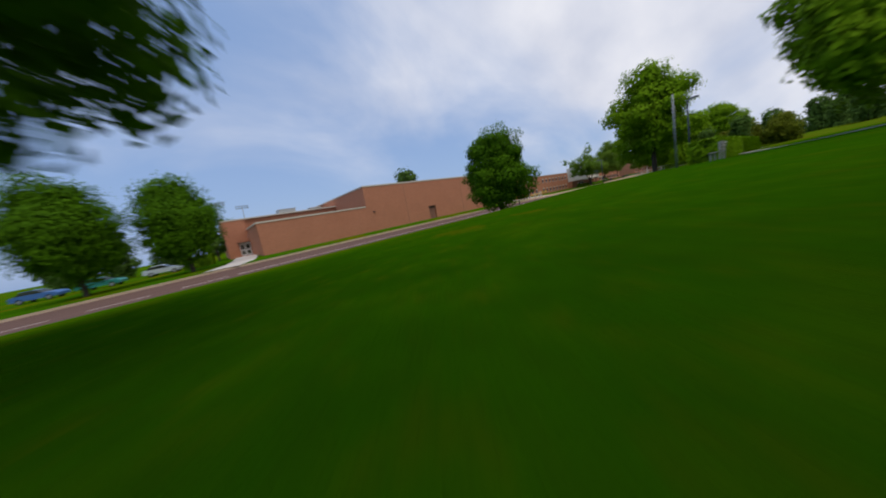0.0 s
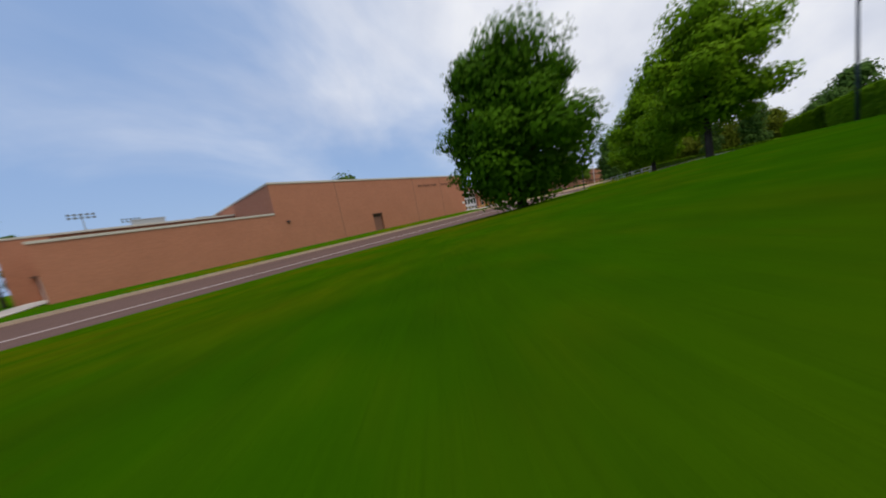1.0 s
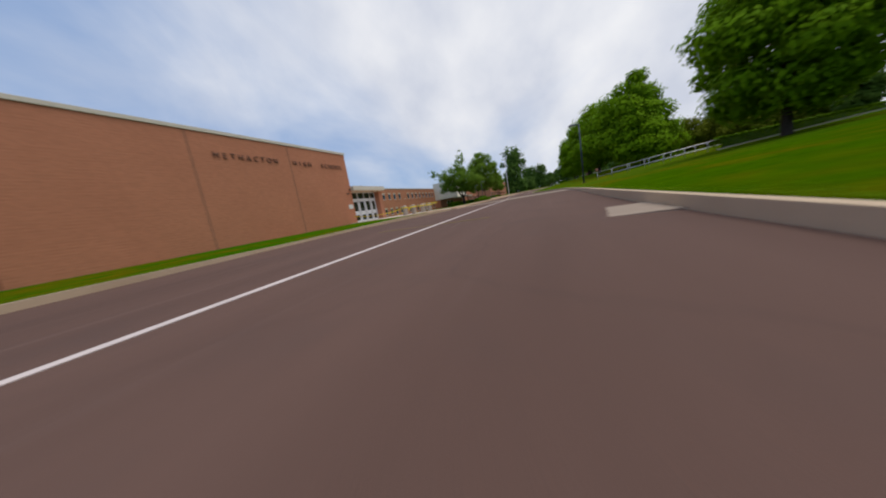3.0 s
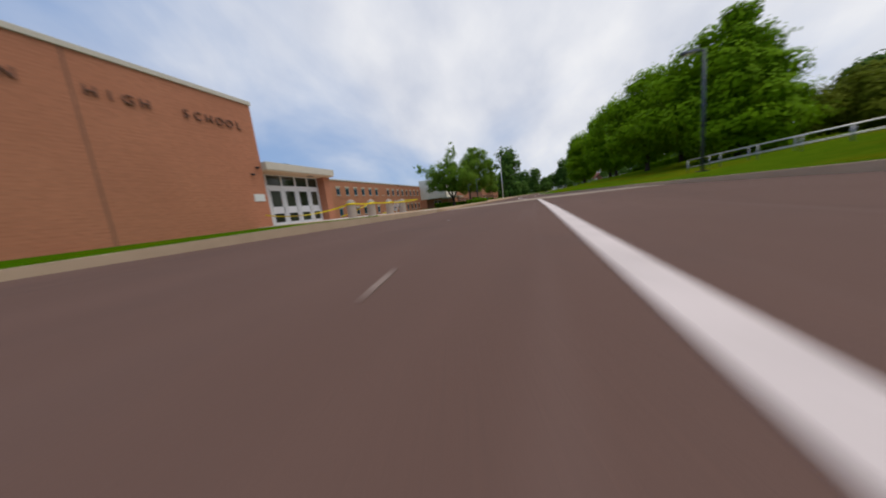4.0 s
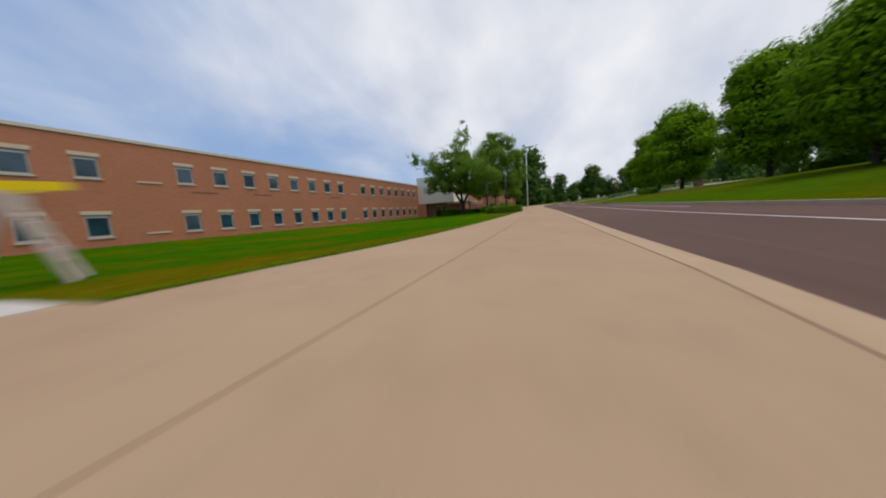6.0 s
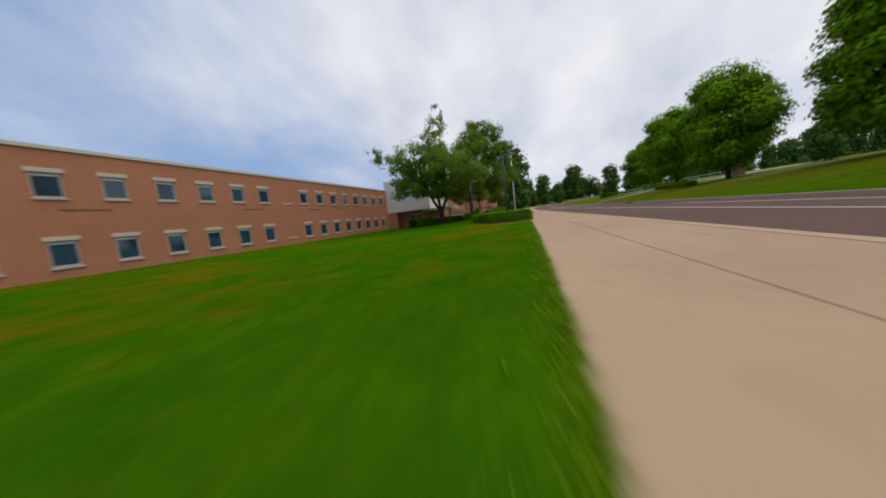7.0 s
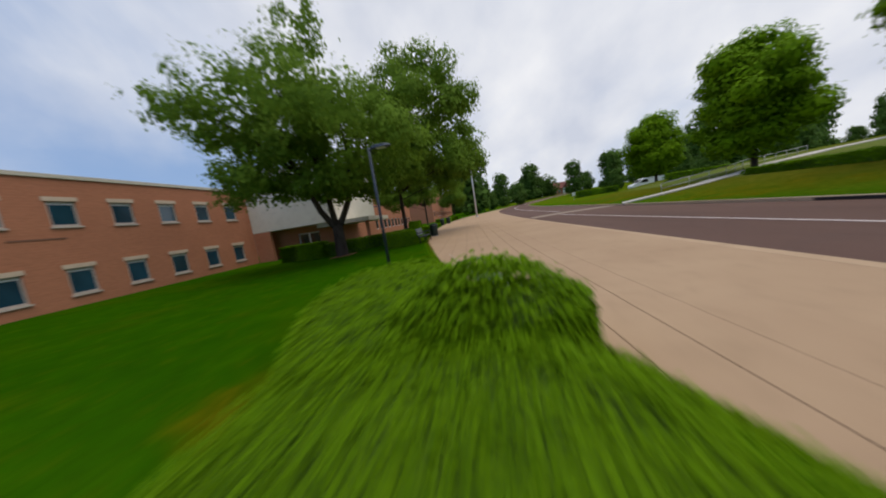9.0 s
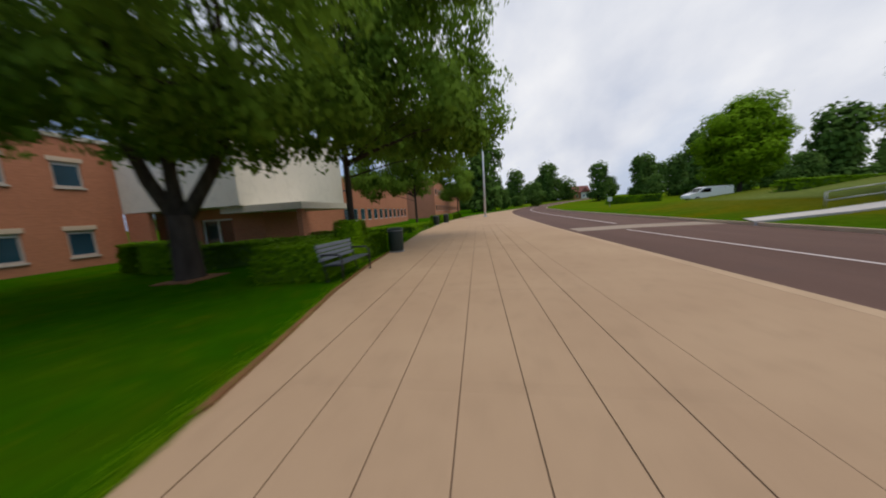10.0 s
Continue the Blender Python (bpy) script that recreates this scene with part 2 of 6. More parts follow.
def asphalt_material():
    m = mat("worn_asphalt", (0.11, 0.075, 0.066), 0.9, 0, 0.15)
    n = Nodes(m)
    lane = n.noise(0.5, 4, 0.6, stretch=(1.0, 0.12, 1))
    grit = n.noise(95, 2, 0.8)
    blot = n.noise(0.9, 5, 0.6)
    c = n.ramp(lane, [(0.3, (0.116, 0.065, 0.051)), (0.7, (0.158, 0.090, 0.071))])
    c = n.mix(n.span(blot, 0.52, 0.78, 0, 0.45), c, (0.100, 0.066, 0.058))
    wobble = n.add("ShaderNodeVectorMath")
    wobble.operation = "ADD"
    n.put(wobble.inputs[0], n.pos)
    warp = n.add("ShaderNodeTexNoise", Vector=n.pos, Scale=0.8, Detail=3.0)
    n.put(wobble.inputs[1], warp.outputs["Color"])
    flat = n.add("ShaderNodeMapping", Vector=wobble.outputs[0])
    flat.inputs["Scale"].default_value = (1.0, 0.55, 0.0)
    vor = n.add("ShaderNodeTexVoronoi", Vector=flat.outputs[0], Scale=0.22)
    vor.feature = "DISTANCE_TO_EDGE"
    crack = n.span(vor.outputs["Distance"], 0.0, 0.006, 0.22, 0.0)
    c = n.mix(crack, c, (0.045, 0.032, 0.030))
    scuff = n.noise(1.0, 3, 0.6, stretch=(2.2, 0.05, 1))
    c = n.mix(n.span(scuff, 0.62, 0.80, 0.0, 0.35), c, (0.24, 0.165, 0.145))
    n.base(n.mix(n.span(grit, 0.3, 0.7, 0.0, 0.5), c, (0.075, 0.053, 0.048)))
    n.bump(grit, 0.5, 0.01)
    return m


def concrete_material(name, light, dark, scale=1.0):
    m = mat(name, light, 0.9, 0, 0.15)
    n = Nodes(m)
    wide = n.noise(0.35 * scale, 5, 0.6)
    mid = n.noise(2.6 * scale, 5, 0.65)
    grit = n.noise(120, 2, 0.7)
    c = n.mix(n.span(wide, 0.3, 0.7), light, dark)
    c = n.mix(n.span(mid, 0.5, 0.8, 0.0, 0.35), c, tuple(v * 0.62 for v in dark))
    n.base(n.mix(n.span(grit, 0.3, 0.7, 0.0, 0.25), c, tuple(v * 0.7 for v in dark)))
    n.bump(grit, 0.25, 0.006)
    return m


def leaf_material(name, dark, light, through=0.30):
    m = mat(name, light, 0.7, 0, 0.06)
    n = Nodes(m)
    geo = n.t.nodes.new("ShaderNodeNewGeometry")
    tone = n.mix(n.span(geo.outputs["Random Per Island"], 0.0, 1.0, 0.25, 0.72), dark, light)
    clump = n.noise(0.55, 3, 0.6)
    tone = n.mix(n.span(clump, 0.35, 0.7, 0.0, 0.5), tone, tuple(v * 1.15 for v in light))
    n.base(tone)
    tr = n.add("ShaderNodeBsdfTranslucent", Color=tone)
    mx = n.t.nodes.new("ShaderNodeMixShader")
    mx.inputs[0].default_value = through
    out = n.t.nodes["Material Output"]
    n.t.links.new(n.b.outputs[0], mx.inputs[1])
    n.t.links.new(tr.outputs[0], mx.inputs[2])
    n.t.links.new(mx.outputs[0], out.inputs[0])
    return m


def bark_material(name, a, b):
    m = mat(name, a, 0.95, 0, 0.1)
    n = Nodes(m)
    ridge = n.noise(7, 5, 0.7, stretch=(1, 1, 0.18))
    n.base(n.ramp(ridge, [(0.3, a), (0.7, b)]))
    n.bump(ridge, 0.8, 0.03)
    return m


def painted(name, colour, rough=0.5, metal=0.0, wear=0.25):
    m = mat(name, colour, rough, metal, 0.35)
    n = Nodes(m)
    w = n.noise(3.0, 5, 0.65)
    n.base(n.mix(n.span(w, 0.45, 0.8, 0.0, wear), colour, tuple(v * 0.55 for v in colour)))
    n.bump(n.noise(40, 2), 0.08, 0.003)
    return m


def glass_material(name, colour, rough=0.06):
    m = mat(name, colour, rough, 0.0, 0.9)
    n = Nodes(m)
    v = n.noise(0.45, 2, 0.5)
    pane = n.t.nodes.new("ShaderNodeObjectInfo").outputs["Random"]
    n.base(n.mix(n.span(v, 0.35, 0.65), colour, tuple(c * 2.2 for c in colour)))
    # some panes, picked at random, are rougher and mirror less of the sky
    n.put(n.b.inputs["Specular IOR Level"], n.span(pane, 0.15, 0.6, 0.25, 0.9))
    n.put(n.b.inputs["Roughness"], n.span(pane, 0.2, 0.8, rough * 2.5, rough))
    return m


GRASS, BRICK, ASPHALT = grass_material(), brick_material(), asphalt_material()
WALK = concrete_material("tan_concrete", (0.445, 0.31, 0.20), (0.38, 0.255, 0.163))
SLAB = concrete_material("grey_concrete", (0.36, 0.285, 0.225), (0.30, 0.235, 0.185), 1.4)
PALE = concrete_material("pale_new_concrete", (0.58, 0.54, 0.50), (0.50, 0.46, 0.43), 1.2)
KERB = concrete_material("kerb_concrete", (0.60, 0.46, 0.325), (0.50, 0.375, 0.26), 2.0)
KERBTAN = concrete_material("tan_kerb_concrete", (0.50, 0.355, 0.235), (0.42, 0.295, 0.19), 2.0)
POST = concrete_material("bollard_concrete", (0.44, 0.37, 0.31), (0.37, 0.31, 0.26), 3.0)
STUCCO = concrete_material("white_stucco", (0.80, 0.76, 0.68), (0.72, 0.68, 0.60), 0.8)
# tan raised in the colour to stand for light bounced off the paving
SOFFIT = painted("bounce_toned_soffit", (0.72, 0.50, 0.33), 0.8)
SILL = concrete_material("pale_sill_stone", (0.60, 0.54, 0.48), (0.50, 0.44, 0.39), 2.0)
REDPAD = concrete_material("red_ramp_paving", (0.43, 0.195, 0.17), (0.37, 0.165, 0.145), 2.0)
LANDING = concrete_material("light_grey_landing", (0.56, 0.485, 0.405), (0.50, 0.43, 0.36), 2.0)
CREAM = painted("cream_precast", (0.62, 0.49, 0.38), 0.8)
COPING = painted("pale_metal_coping", (0.60, 0.55, 0.46), 0.5)
WHITE = painted("white_paint", (0.74, 0.74, 0.76), 0.45, 0, 0.12)
LINE = painted("white_road_paint", (0.62, 0.54, 0.52), 0.8, 0, 0.5)
YELLOW = painted("faded_yellow_paint", (0.21, 0.155, 0.035), 0.9, 0, 0.6)
BOARD = painted("pinkish_white_board", (0.62, 0.50, 0.44), 0.6, 0, 0.3)
TAPE = painted("yellow_plastic_tape", (0.80, 0.62, 0.01), 0.4, 0, 0.1)
DARK = painted("dark_painted_steel", (0.035, 0.037, 0.042), 0.45, 0.3)
BLUEPOLE = painted("blue_grey_painted_steel", (0.045, 0.06, 0.085), 0.45, 0.3)
SLAT = painted("blue_grey_slats", (0.19, 0.22, 0.26), 0.45, 0.2)
WINFRAME = painted("pale_grey_window_paint", (0.47, 0.43, 0.40), 0.5, 0, 0.2)
DARKSLAT = painted("dark_blue_grey_slats", (0.07, 0.082, 0.10), 0.45, 0.2)
BRONZE = painted("dull_bronze_letters", (0.175, 0.088, 0.062), 0.7, 0.1)
STEEL = painted("galvanised_steel", (0.45, 0.45, 0.44), 0.4, 0.7)
PALEPOLE = painted("pale_aluminium", (0.22, 0.235, 0.26), 0.4, 0.4)
PLATE = painted("white_sign_face", (0.66, 0.68, 0.66), 0.5)
BIN = painted("dark_green_bin", (0.02, 0.035, 0.03), 0.5)
MULCH = concrete_material("brown_mulch", (0.24, 0.115, 0.055), (0.16, 0.075, 0.036), 4.0)
JOINTFILL = painted("brown_joint_filler", (0.17, 0.115, 0.075), 0.9)
GLASS = glass_material("dark_window_glass", (0.010, 0.036, 0.056))
DOORGLASS = glass_material("door_glass", (0.022, 0.026, 0.018))
GROOVE = concrete_material("grooved_grey_concrete", (0.335, 0.264, 0.208), (0.285, 0.222, 0.175), 1.4)
FAINT = painted("scuffed_pale_mark", (0.215, 0.155, 0.13), 0.9, 0, 0.6)
TANSEAM = concrete_material("tan_joint", (0.40, 0.278, 0.180), (0.35, 0.243, 0.157))
JOINTBRICK = painted("dark_brick_joint", (0.21, 0.105, 0.072), 0.9)
# brick tone darkened to stand for shade in recesses and on inner walls
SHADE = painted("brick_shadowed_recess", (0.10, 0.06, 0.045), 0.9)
REDDOOR = painted("brown_red_steel_door", (0.25, 0.115, 0.08), 0.6)
ROOF = painted("dark_roof_membrane", (0.13, 0.12, 0.115), 0.9)
REDROOF = painted("red_brown_shingle", (0.18, 0.065, 0.05), 0.9)
VANWHITE = mat("van_paint", (0.78, 0.79, 0.80), 0.25, 0, 0.5)
RUBBER = mat("tyre_rubber", (0.02, 0.02, 0.02), 0.85)
LEAF_A = leaf_material("maple_leaves", (0.054, 0.134, 0.003), (0.210, 0.372, 0.008))
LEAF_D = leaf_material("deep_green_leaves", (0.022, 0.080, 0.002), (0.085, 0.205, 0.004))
LEAF_B = leaf_material("honeylocust_leaves", (0.085, 0.165, 0.018), (0.205, 0.335, 0.040), 0.45)
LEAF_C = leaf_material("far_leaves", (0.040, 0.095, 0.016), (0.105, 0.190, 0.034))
LEAF_H = leaf_material("hedge_leaves", (0.044, 0.130, 0.003), (0.160, 0.298, 0.005))
LEAF_O = leaf_material("olive_shrub_leaves", (0.080, 0.112, 0.006), (0.150, 0.175, 0.012))
BLADE = leaf_material("grass_blades", (0.085, 0.180, 0.003), (0.180, 0.310, 0.006))
BARK = bark_material("grey_brown_bark", (0.035, 0.026, 0.020), (0.095, 0.075, 0.060))

# ---- mesh helpers ----


def thing(name, at, label, category, group="", kind=""):
    e = new(name)
    e.empty_display_size = 0.2
    e.location = at
    return tagged(e, label, category, group, kind)


def part(name, bm, material, parent=None, label="", smooth=False):
    """Links a bmesh, given in world places, as one mesh object under a thing or part."""
    me = bpy.data.meshes.new(name)
    o = Vector((0, 0, 0))
    up = parent
    while up is not None:
        o += up.location
        up = up.parent
    bmesh.ops.translate(bm, verts=bm.verts, vec=-o)
    bmesh.ops.recalc_face_normals(bm, faces=bm.faces)
    if smooth:
        for f in bm.faces:
            f.smooth = True
    bm.to_mesh(me)
    bm.free()
    ob = new(name, me)
    me.materials.append(material)
    ob.parent = parent
    if label:
        tagged(ob, label)
    return ob


def mesh_part(name, verts, faces, material, parent=None, label=""):
    me = bpy.data.meshes.new(name)
    me.from_pydata(verts, [], faces)
    me.materials.append(material)
    ob = new(name, me)
    ob.parent = parent
    if label:
        tagged(ob, label)
    return ob


def box(bm, x0, x1, y0, y1, z0, z1, bevel=0.0):
    vs = [bm.verts.new((x, y, z)) for z in (z0, z1) for y in (y0, y1) for x in (x0, x1)]
    fs = [bm.faces.new([vs[i] for i in q]) for q in
          ((0, 2, 3, 1), (4, 5, 7, 6), (0, 1, 5, 4), (2, 6, 7, 3), (0, 4, 6, 2), (1, 3, 7, 5))]
    if bevel:
        es = list({e for f in fs for e in f.edges})
        bmesh.ops.bevel(bm, geom=es, offset=bevel, segments=2, profile=0.7, affect="EDGES")
    return bm


def boxes(*rows, bevel=0.0):
    bm = bmesh.new()
    for r in rows:
        box(bm, *r, bevel=bevel)
    return bm


def tube(bm, points, radii, seg=8):
    """A tapered tube through the points, closed at both ends."""
    rings = []
    for i, (p, r) in enumerate(zip(points, radii)):
        a, b = Vector(points[max(i - 1, 0)]), Vector(points[min(i + 1, len(points) - 1)])
        d = (b - a).normalized()
        u = d.orthogonal().normalized() if abs(d.z) < 0.95 else Vector((1, 0, 0)).cross(d).normalized()
        v = d.cross(u)
        rings.append([bm.verts.new(Vector(p) + r * (u * math.cos(k * 2 * math.pi / seg) + v * math.sin(k * 2 * math.pi / seg)))
                      for k in range(seg)])
    for a, b in zip(rings, rings[1:]):
        for k in range(seg):
            bm.faces.new((a[k], a[(k + 1) % seg], b[(k + 1) % seg], b[k]))
    bm.faces.new(rings[0][::-1])
    bm.faces.new(rings[-1])
    return bm


def lathe(bm, at, profile, seg=20):
    """A turned shape: rows of radius and height."""
    rings = [[bm.verts.new((at[0] + r * math.cos(k * 2 * math.pi / seg), at[1] + r * math.sin(k * 2 * math.pi / seg), at[2] + z))
              for k in range(seg)] for r, z in profile]
    for a, b in zip(rings, rings[1:]):
        for k in range(seg):
            bm.faces.new((a[k], a[(k + 1) % seg], b[(k + 1) % seg], b[k]))
    bm.faces.new(rings[0][::-1])
    bm.faces.new(rings[-1])
    return bm


def pierced_wall(bm, axis, plane, thick, u0, u1, z0, z1, holes):
    """A wall in the plane x = plane (axis 'x') or y = plane (axis 'y'), facing the lower or upper side by the sign of thick,
    with rectangular openings (u0, u1, z0, z1) that go through it."""
    def at(u, z, d):
        return (plane - d, u, z) if axis == "x" else (u, plane - d, z)
    us = sorted({u0, u1, *(h[0] for h in holes), *(h[1] for h in holes)})
    zs = sorted({z0, z1, *(h[2] for h in holes), *(h[3] for h in holes)})
    seen = {}

    def vert(u, z, d):
        key = (round(u, 4), round(z, 4), d)
        if key not in seen:
            seen[key] = bm.verts.new(at(u, z, d))
        return seen[key]

    def solid(i, j):
        if i < 0 or j < 0 or i >= len(us) - 1 or j >= len(zs) - 1:
            return False
        cu, cz = (us[i] + us[i + 1]) / 2, (zs[j] + zs[j + 1]) / 2
        return not any(h[0] < cu < h[1] and h[2] < cz < h[3] for h in holes)

    for i in range(len(us) - 1):
        for j in range(len(zs) - 1):
            if not solid(i, j):
                continue
            a, b, c, d = us[i], us[i + 1], zs[j], zs[j + 1]
            for depth in (0.0, thick):
                bm.faces.new([vert(a, c, depth), vert(b, c, depth), vert(b, d, depth), vert(a, d, depth)])
            for (ni, nj), (p, q) in (((i - 1, j), ((a, c), (a, d))), ((i + 1, j), ((b, c), (b, d))),
                                     ((i, j - 1), ((a, c), (b, c))), ((i, j + 1), ((a, d), (b, d)))):
                if not solid(ni, nj):
                    bm.faces.new([vert(*p, 0.0), vert(*q, 0.0), vert(*q, thick), vert(*p, thick)])
    return bm


# ---- the lie of the land ----


def steps(v, table):
    return float(np.interp(v, [r[0] for r in table], [r[1] for r in table]))


CROWN = [(-400, 0.0), (-60, 0.75), (-20, 1.25), (10, 1.64), (30, 1.90), (46, 1.99), (70, 2.13), (90, 2.24), (110, 2.36),
         (137, 2.70), (165, 3.05), (200, 3.70), (230, 5.00), (262, 6.40), (320, 8.0), (700, 9.0)]
LEFT = [(-400, -15.5), (28, -15.5), (35, -15.1), (41, -15.22), (46, -15.2), (48, -14.98), (50, -14.92), (53, -15.02), (62, -15.2), (72, -15.42), (82, -15.7), (92, -16.06), (102, -16.4),
        (112, -16.68), (125, -16.85), (138, -16.75), (150, -16.2), (165, -14.6), (180, -11.6), (200, -5.4), (215, 1.8), (230, 11.5),
        (262, 35.0), (275, 46)]
RIGHT = [(-400, -4.1), (15, -4.1), (46, -4.35), (50, -5.4), (56, -8.3), (62, -8.65), (110, -8.65), (140, -8.7), (165, -6.6), (180, -3.4),
         (200, 3.6), (215, 11.6), (230, 22.0), (262, 46.0), (275, 57)]
VERGE = [(-400, -15.68), (28, -15.68), (33.0, -15.40), (34.4, -16.4), (35.2, -18.2), (36.2, -21.6), (37.6, -25.7), (47.4, -25.7), (48.5, -19.68), (50, -19.58), (51, -19.44), (54.3, -19.06), (60, -18.82), (66, -18.75), (79, -18.74),
         (82, -19.5), (83.5, -20.05), (85.5, -21.0), (87.7, -21.92), (89.9, -22.6), (92.6, -23.25), (94.5, -23.66), (97, -24.25), (99.8, -24.72), (103, -25.02), (112, -26.0), (125, -26.1), (140, -24.6), (160, -19.2), (170, -15.8),
         (180, -12.2), (200, -6.0), (230, 10.9), (275, 45)]
WALLFOOT = [(-400, 1.0), (-30, 1.35), (-15, 1.62), (10, 1.96), (37, 2.20), (50, 2.05), (106, 2.05), (150, 2.4), (230, 4.0), (700, 6.0)]
RISE = [(-400, 0.045), (-40, 0.055), (-20, 0.066), (0, 0.095), (40, 0.095), (60, 0.12), (80, 0.146), (112, 0.13), (124, 0.11), (134, 0.015), (180, 0.02), (700, 0.02)]


# the left side of the road lies higher along the hall and falls away past it
TILT = [(-400, 0.10), (-20, 0.16), (0, 0.12), (14, 0.07), (20, 0.09), (25, 0.08), (30, 0.0), (36, -0.05), (46, -0.08), (700, -0.08)]
KERB_UP = [(-400, 0.28), (-20, 0.34), (0, 0.29), (14, 0.24), (20, 0.18), (26, 0.20), (30, 0.21), (34, 0.15), (38, 0.10), (46, 0.04), (700, 0.04)]


# the gutter below the lawn kerb, deepest at the storm drain
GUTTER = [(-400, 0.02), (8, 0.03), (16, 0.10), (20, 0.14), (26, 0.12), (33, 0.05), (40, 0.02), (700, 0.02)]
# how far the lawn bulges up just behind the kerb
BULGE = [(-400, 0.17), (-6, 0.17), (0, 0.13), (6, 0.03), (12, 0.0), (700, 0.0)]
# how far behind the kerb the bank ends; past the walkway a flat meadow lies behind its crest
CREST = [(-400, 15), (62, 15), (84, 6.4), (113, 6.8), (126, 15), (700, 15)]
# cross fall of the paving, steepest in front of the doors
FALL = [(-400, 0.004), (35, 0.006), (37, 0.018), (46, 0.018), (52, 0.004), (700, 0.004)]


def road_z(x, y):
    a, b = steps(y, LEFT), steps(y, RIGHT)
    mid = a + 0.47 * (b - a)
    if x < mid:
        return steps(y, CROWN) + steps(y, TILT) * min((mid - x) / (mid - a), 1)
    return steps(y, CROWN) - steps(y, GUTTER) * min((x - mid) / (b - mid), 1) ** 2


DIP = [(39.6, 0.0), (40.9, 1.0), (43.2, 1.0), (44.6, 0.0)]  # the lowered kerb at the crossing


def kerb_z(y):
    return steps(y, CROWN) + steps(y, KERB_UP) - 0.105 * steps(y, DIP)


def walk_z(x, y):
    d = max(steps(y, LEFT) - x, 0)
    return kerb_z(y) + 0.105 * steps(y, DIP) * min(d / 1.8, 1) + steps(y, FALL) * d


def lawn_z(x, y):
    left, right, verge = steps(y, LEFT), steps(y, RIGHT), steps(y, VERGE)
    if x <= (left + right) / 2:
        d = max(verge - x, 0)
        foot = -25.8 if y < 40 else -43.2
        span = max(verge - foot, 4.0)
        s = min(d / span, 1)
        z = walk_z(verge, y) * (1 - s) + steps(y, WALLFOOT) * s
        if y > 46:
            z -= 0.16 * math.sin(math.pi * s) * min(max((y - 46) / 8, 0), 1)
        return z
    d = max(x - right, 0)
    z = steps(y, CROWN) + 0.11
    rise = steps(y, RISE)
    z += steps(y, BULGE) * min(d / 1.3, 1)
    crest = steps(y, CREST)
    back = min(max(d - crest, 0), 45)
    z += rise * min(d, crest) + (rise * 0.35 * back if crest > 14.9 else 0.085 * min(back, 8) + 0.03 * max(back - 8, 0))
    return z + 0.05 * math.sin(x * 0.21) * math.sin(y * 0.17) * min(d / 6, 1)

# ---- ground, road, walks ----
ROWS_Y = sorted({*range(-400, -100, 25), *range(-100, -40, 6), *[v * 0.75 for v in range(-54, 180)], *range(135, 280, 3), *range(280, 701, 30),
                 *(r[0] for r in LEFT if r[0] <= 262), *(r[0] for r in VERGE if -100 < r[0] <= 262)})
OFF_L = [-420, -260, -160, -100, -70, -50, -40, -33, -28, -24, -21, -18, -15.5, -13, -10.5, -8.5, -6.5, -5, -3.6, -2.4, -1.4, -0.7, -0.25, 0]
OFF_R = [0.09, 0.3, 0.8, 1.5, 2.4, 3.4, 4.6, 6, 7.5, 9, 10.5, 12, 13.5, 15, 17, 20, 24, 30, 38, 50, 70, 110, 180, 300, 480]


def build_ground():
    verts, faces, width = [], [], len(OFF_L) + 4 + len(OFF_R)
    for y in ROWS_Y:
        a, b, v = steps(y, LEFT), steps(y, RIGHT), steps(y, VERGE)
        drop = 0.35 if -150 < y < 262 else 0.0
        row = [(v + o, lawn_z(v + o, y)) for o in OFF_L]
        row += [(v + 0.03, walk_z(v, y) - drop), (a - 0.02, walk_z(a, y) - drop), (a, road_z(a, y) - drop), (b + 0.07, road_z(b, y) - drop)]
        row += [(b + o, lawn_z(b + o + 1e-4, y)) for o in OFF_R]
        verts += [(x, y, z) for x, z in row]
    for i in range(len(ROWS_Y) - 1):
        for j in range(width - 1):
            k = i * width + j
            faces.append((k, k + 1, k + width + 1, k + width))
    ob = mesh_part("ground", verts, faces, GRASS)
    first, last = len(OFF_L) - 1, len(OFF_L) + 4
    for i, p in enumerate(ob.data.polygons):
        p.use_smooth = not first <= i % (width - 1) < last
    return tagged(ob, "mown green lawn with dry yellow patches beside the road", "lawn", kind="structure")


ground = build_ground()


def strip(name, ys, left, right, z, material, columns=6, thick=0.3, parent=None, lift=0.0):
    """A slab between two edges that follows the land; left and right are functions of y, z of x and y."""
    verts, faces, w = [], [], columns + 3
    for y in ys:
        xs = [left(y) + (right(y) - left(y)) * k / columns for k in range(columns + 1)]
        verts.append((xs[0], y, z(xs[0], y) - thick))
        verts += [(x, y, z(x, y) + lift) for x in xs]
        verts.append((xs[-1], y, z(xs[-1], y) - thick))
    for i in range(len(ys) - 1):
        for j in range(w - 1):
            k = i * w + j
            faces.append((k, k + 1, k + w + 1, k + w))
    for i in (0, len(ys) - 1):
        faces.append(tuple(range(i * w, i * w + w)))
    return mesh_part(name, verts, faces, material, parent)


def rows_between(a, b):
    return sorted({a, b, *(y for y in ROWS_Y if a < y < b)})


def lf(y):
    return steps(y, LEFT)


def rf(y):
    return steps(y, RIGHT)


def vf(y):
    return steps(y, VERGE)


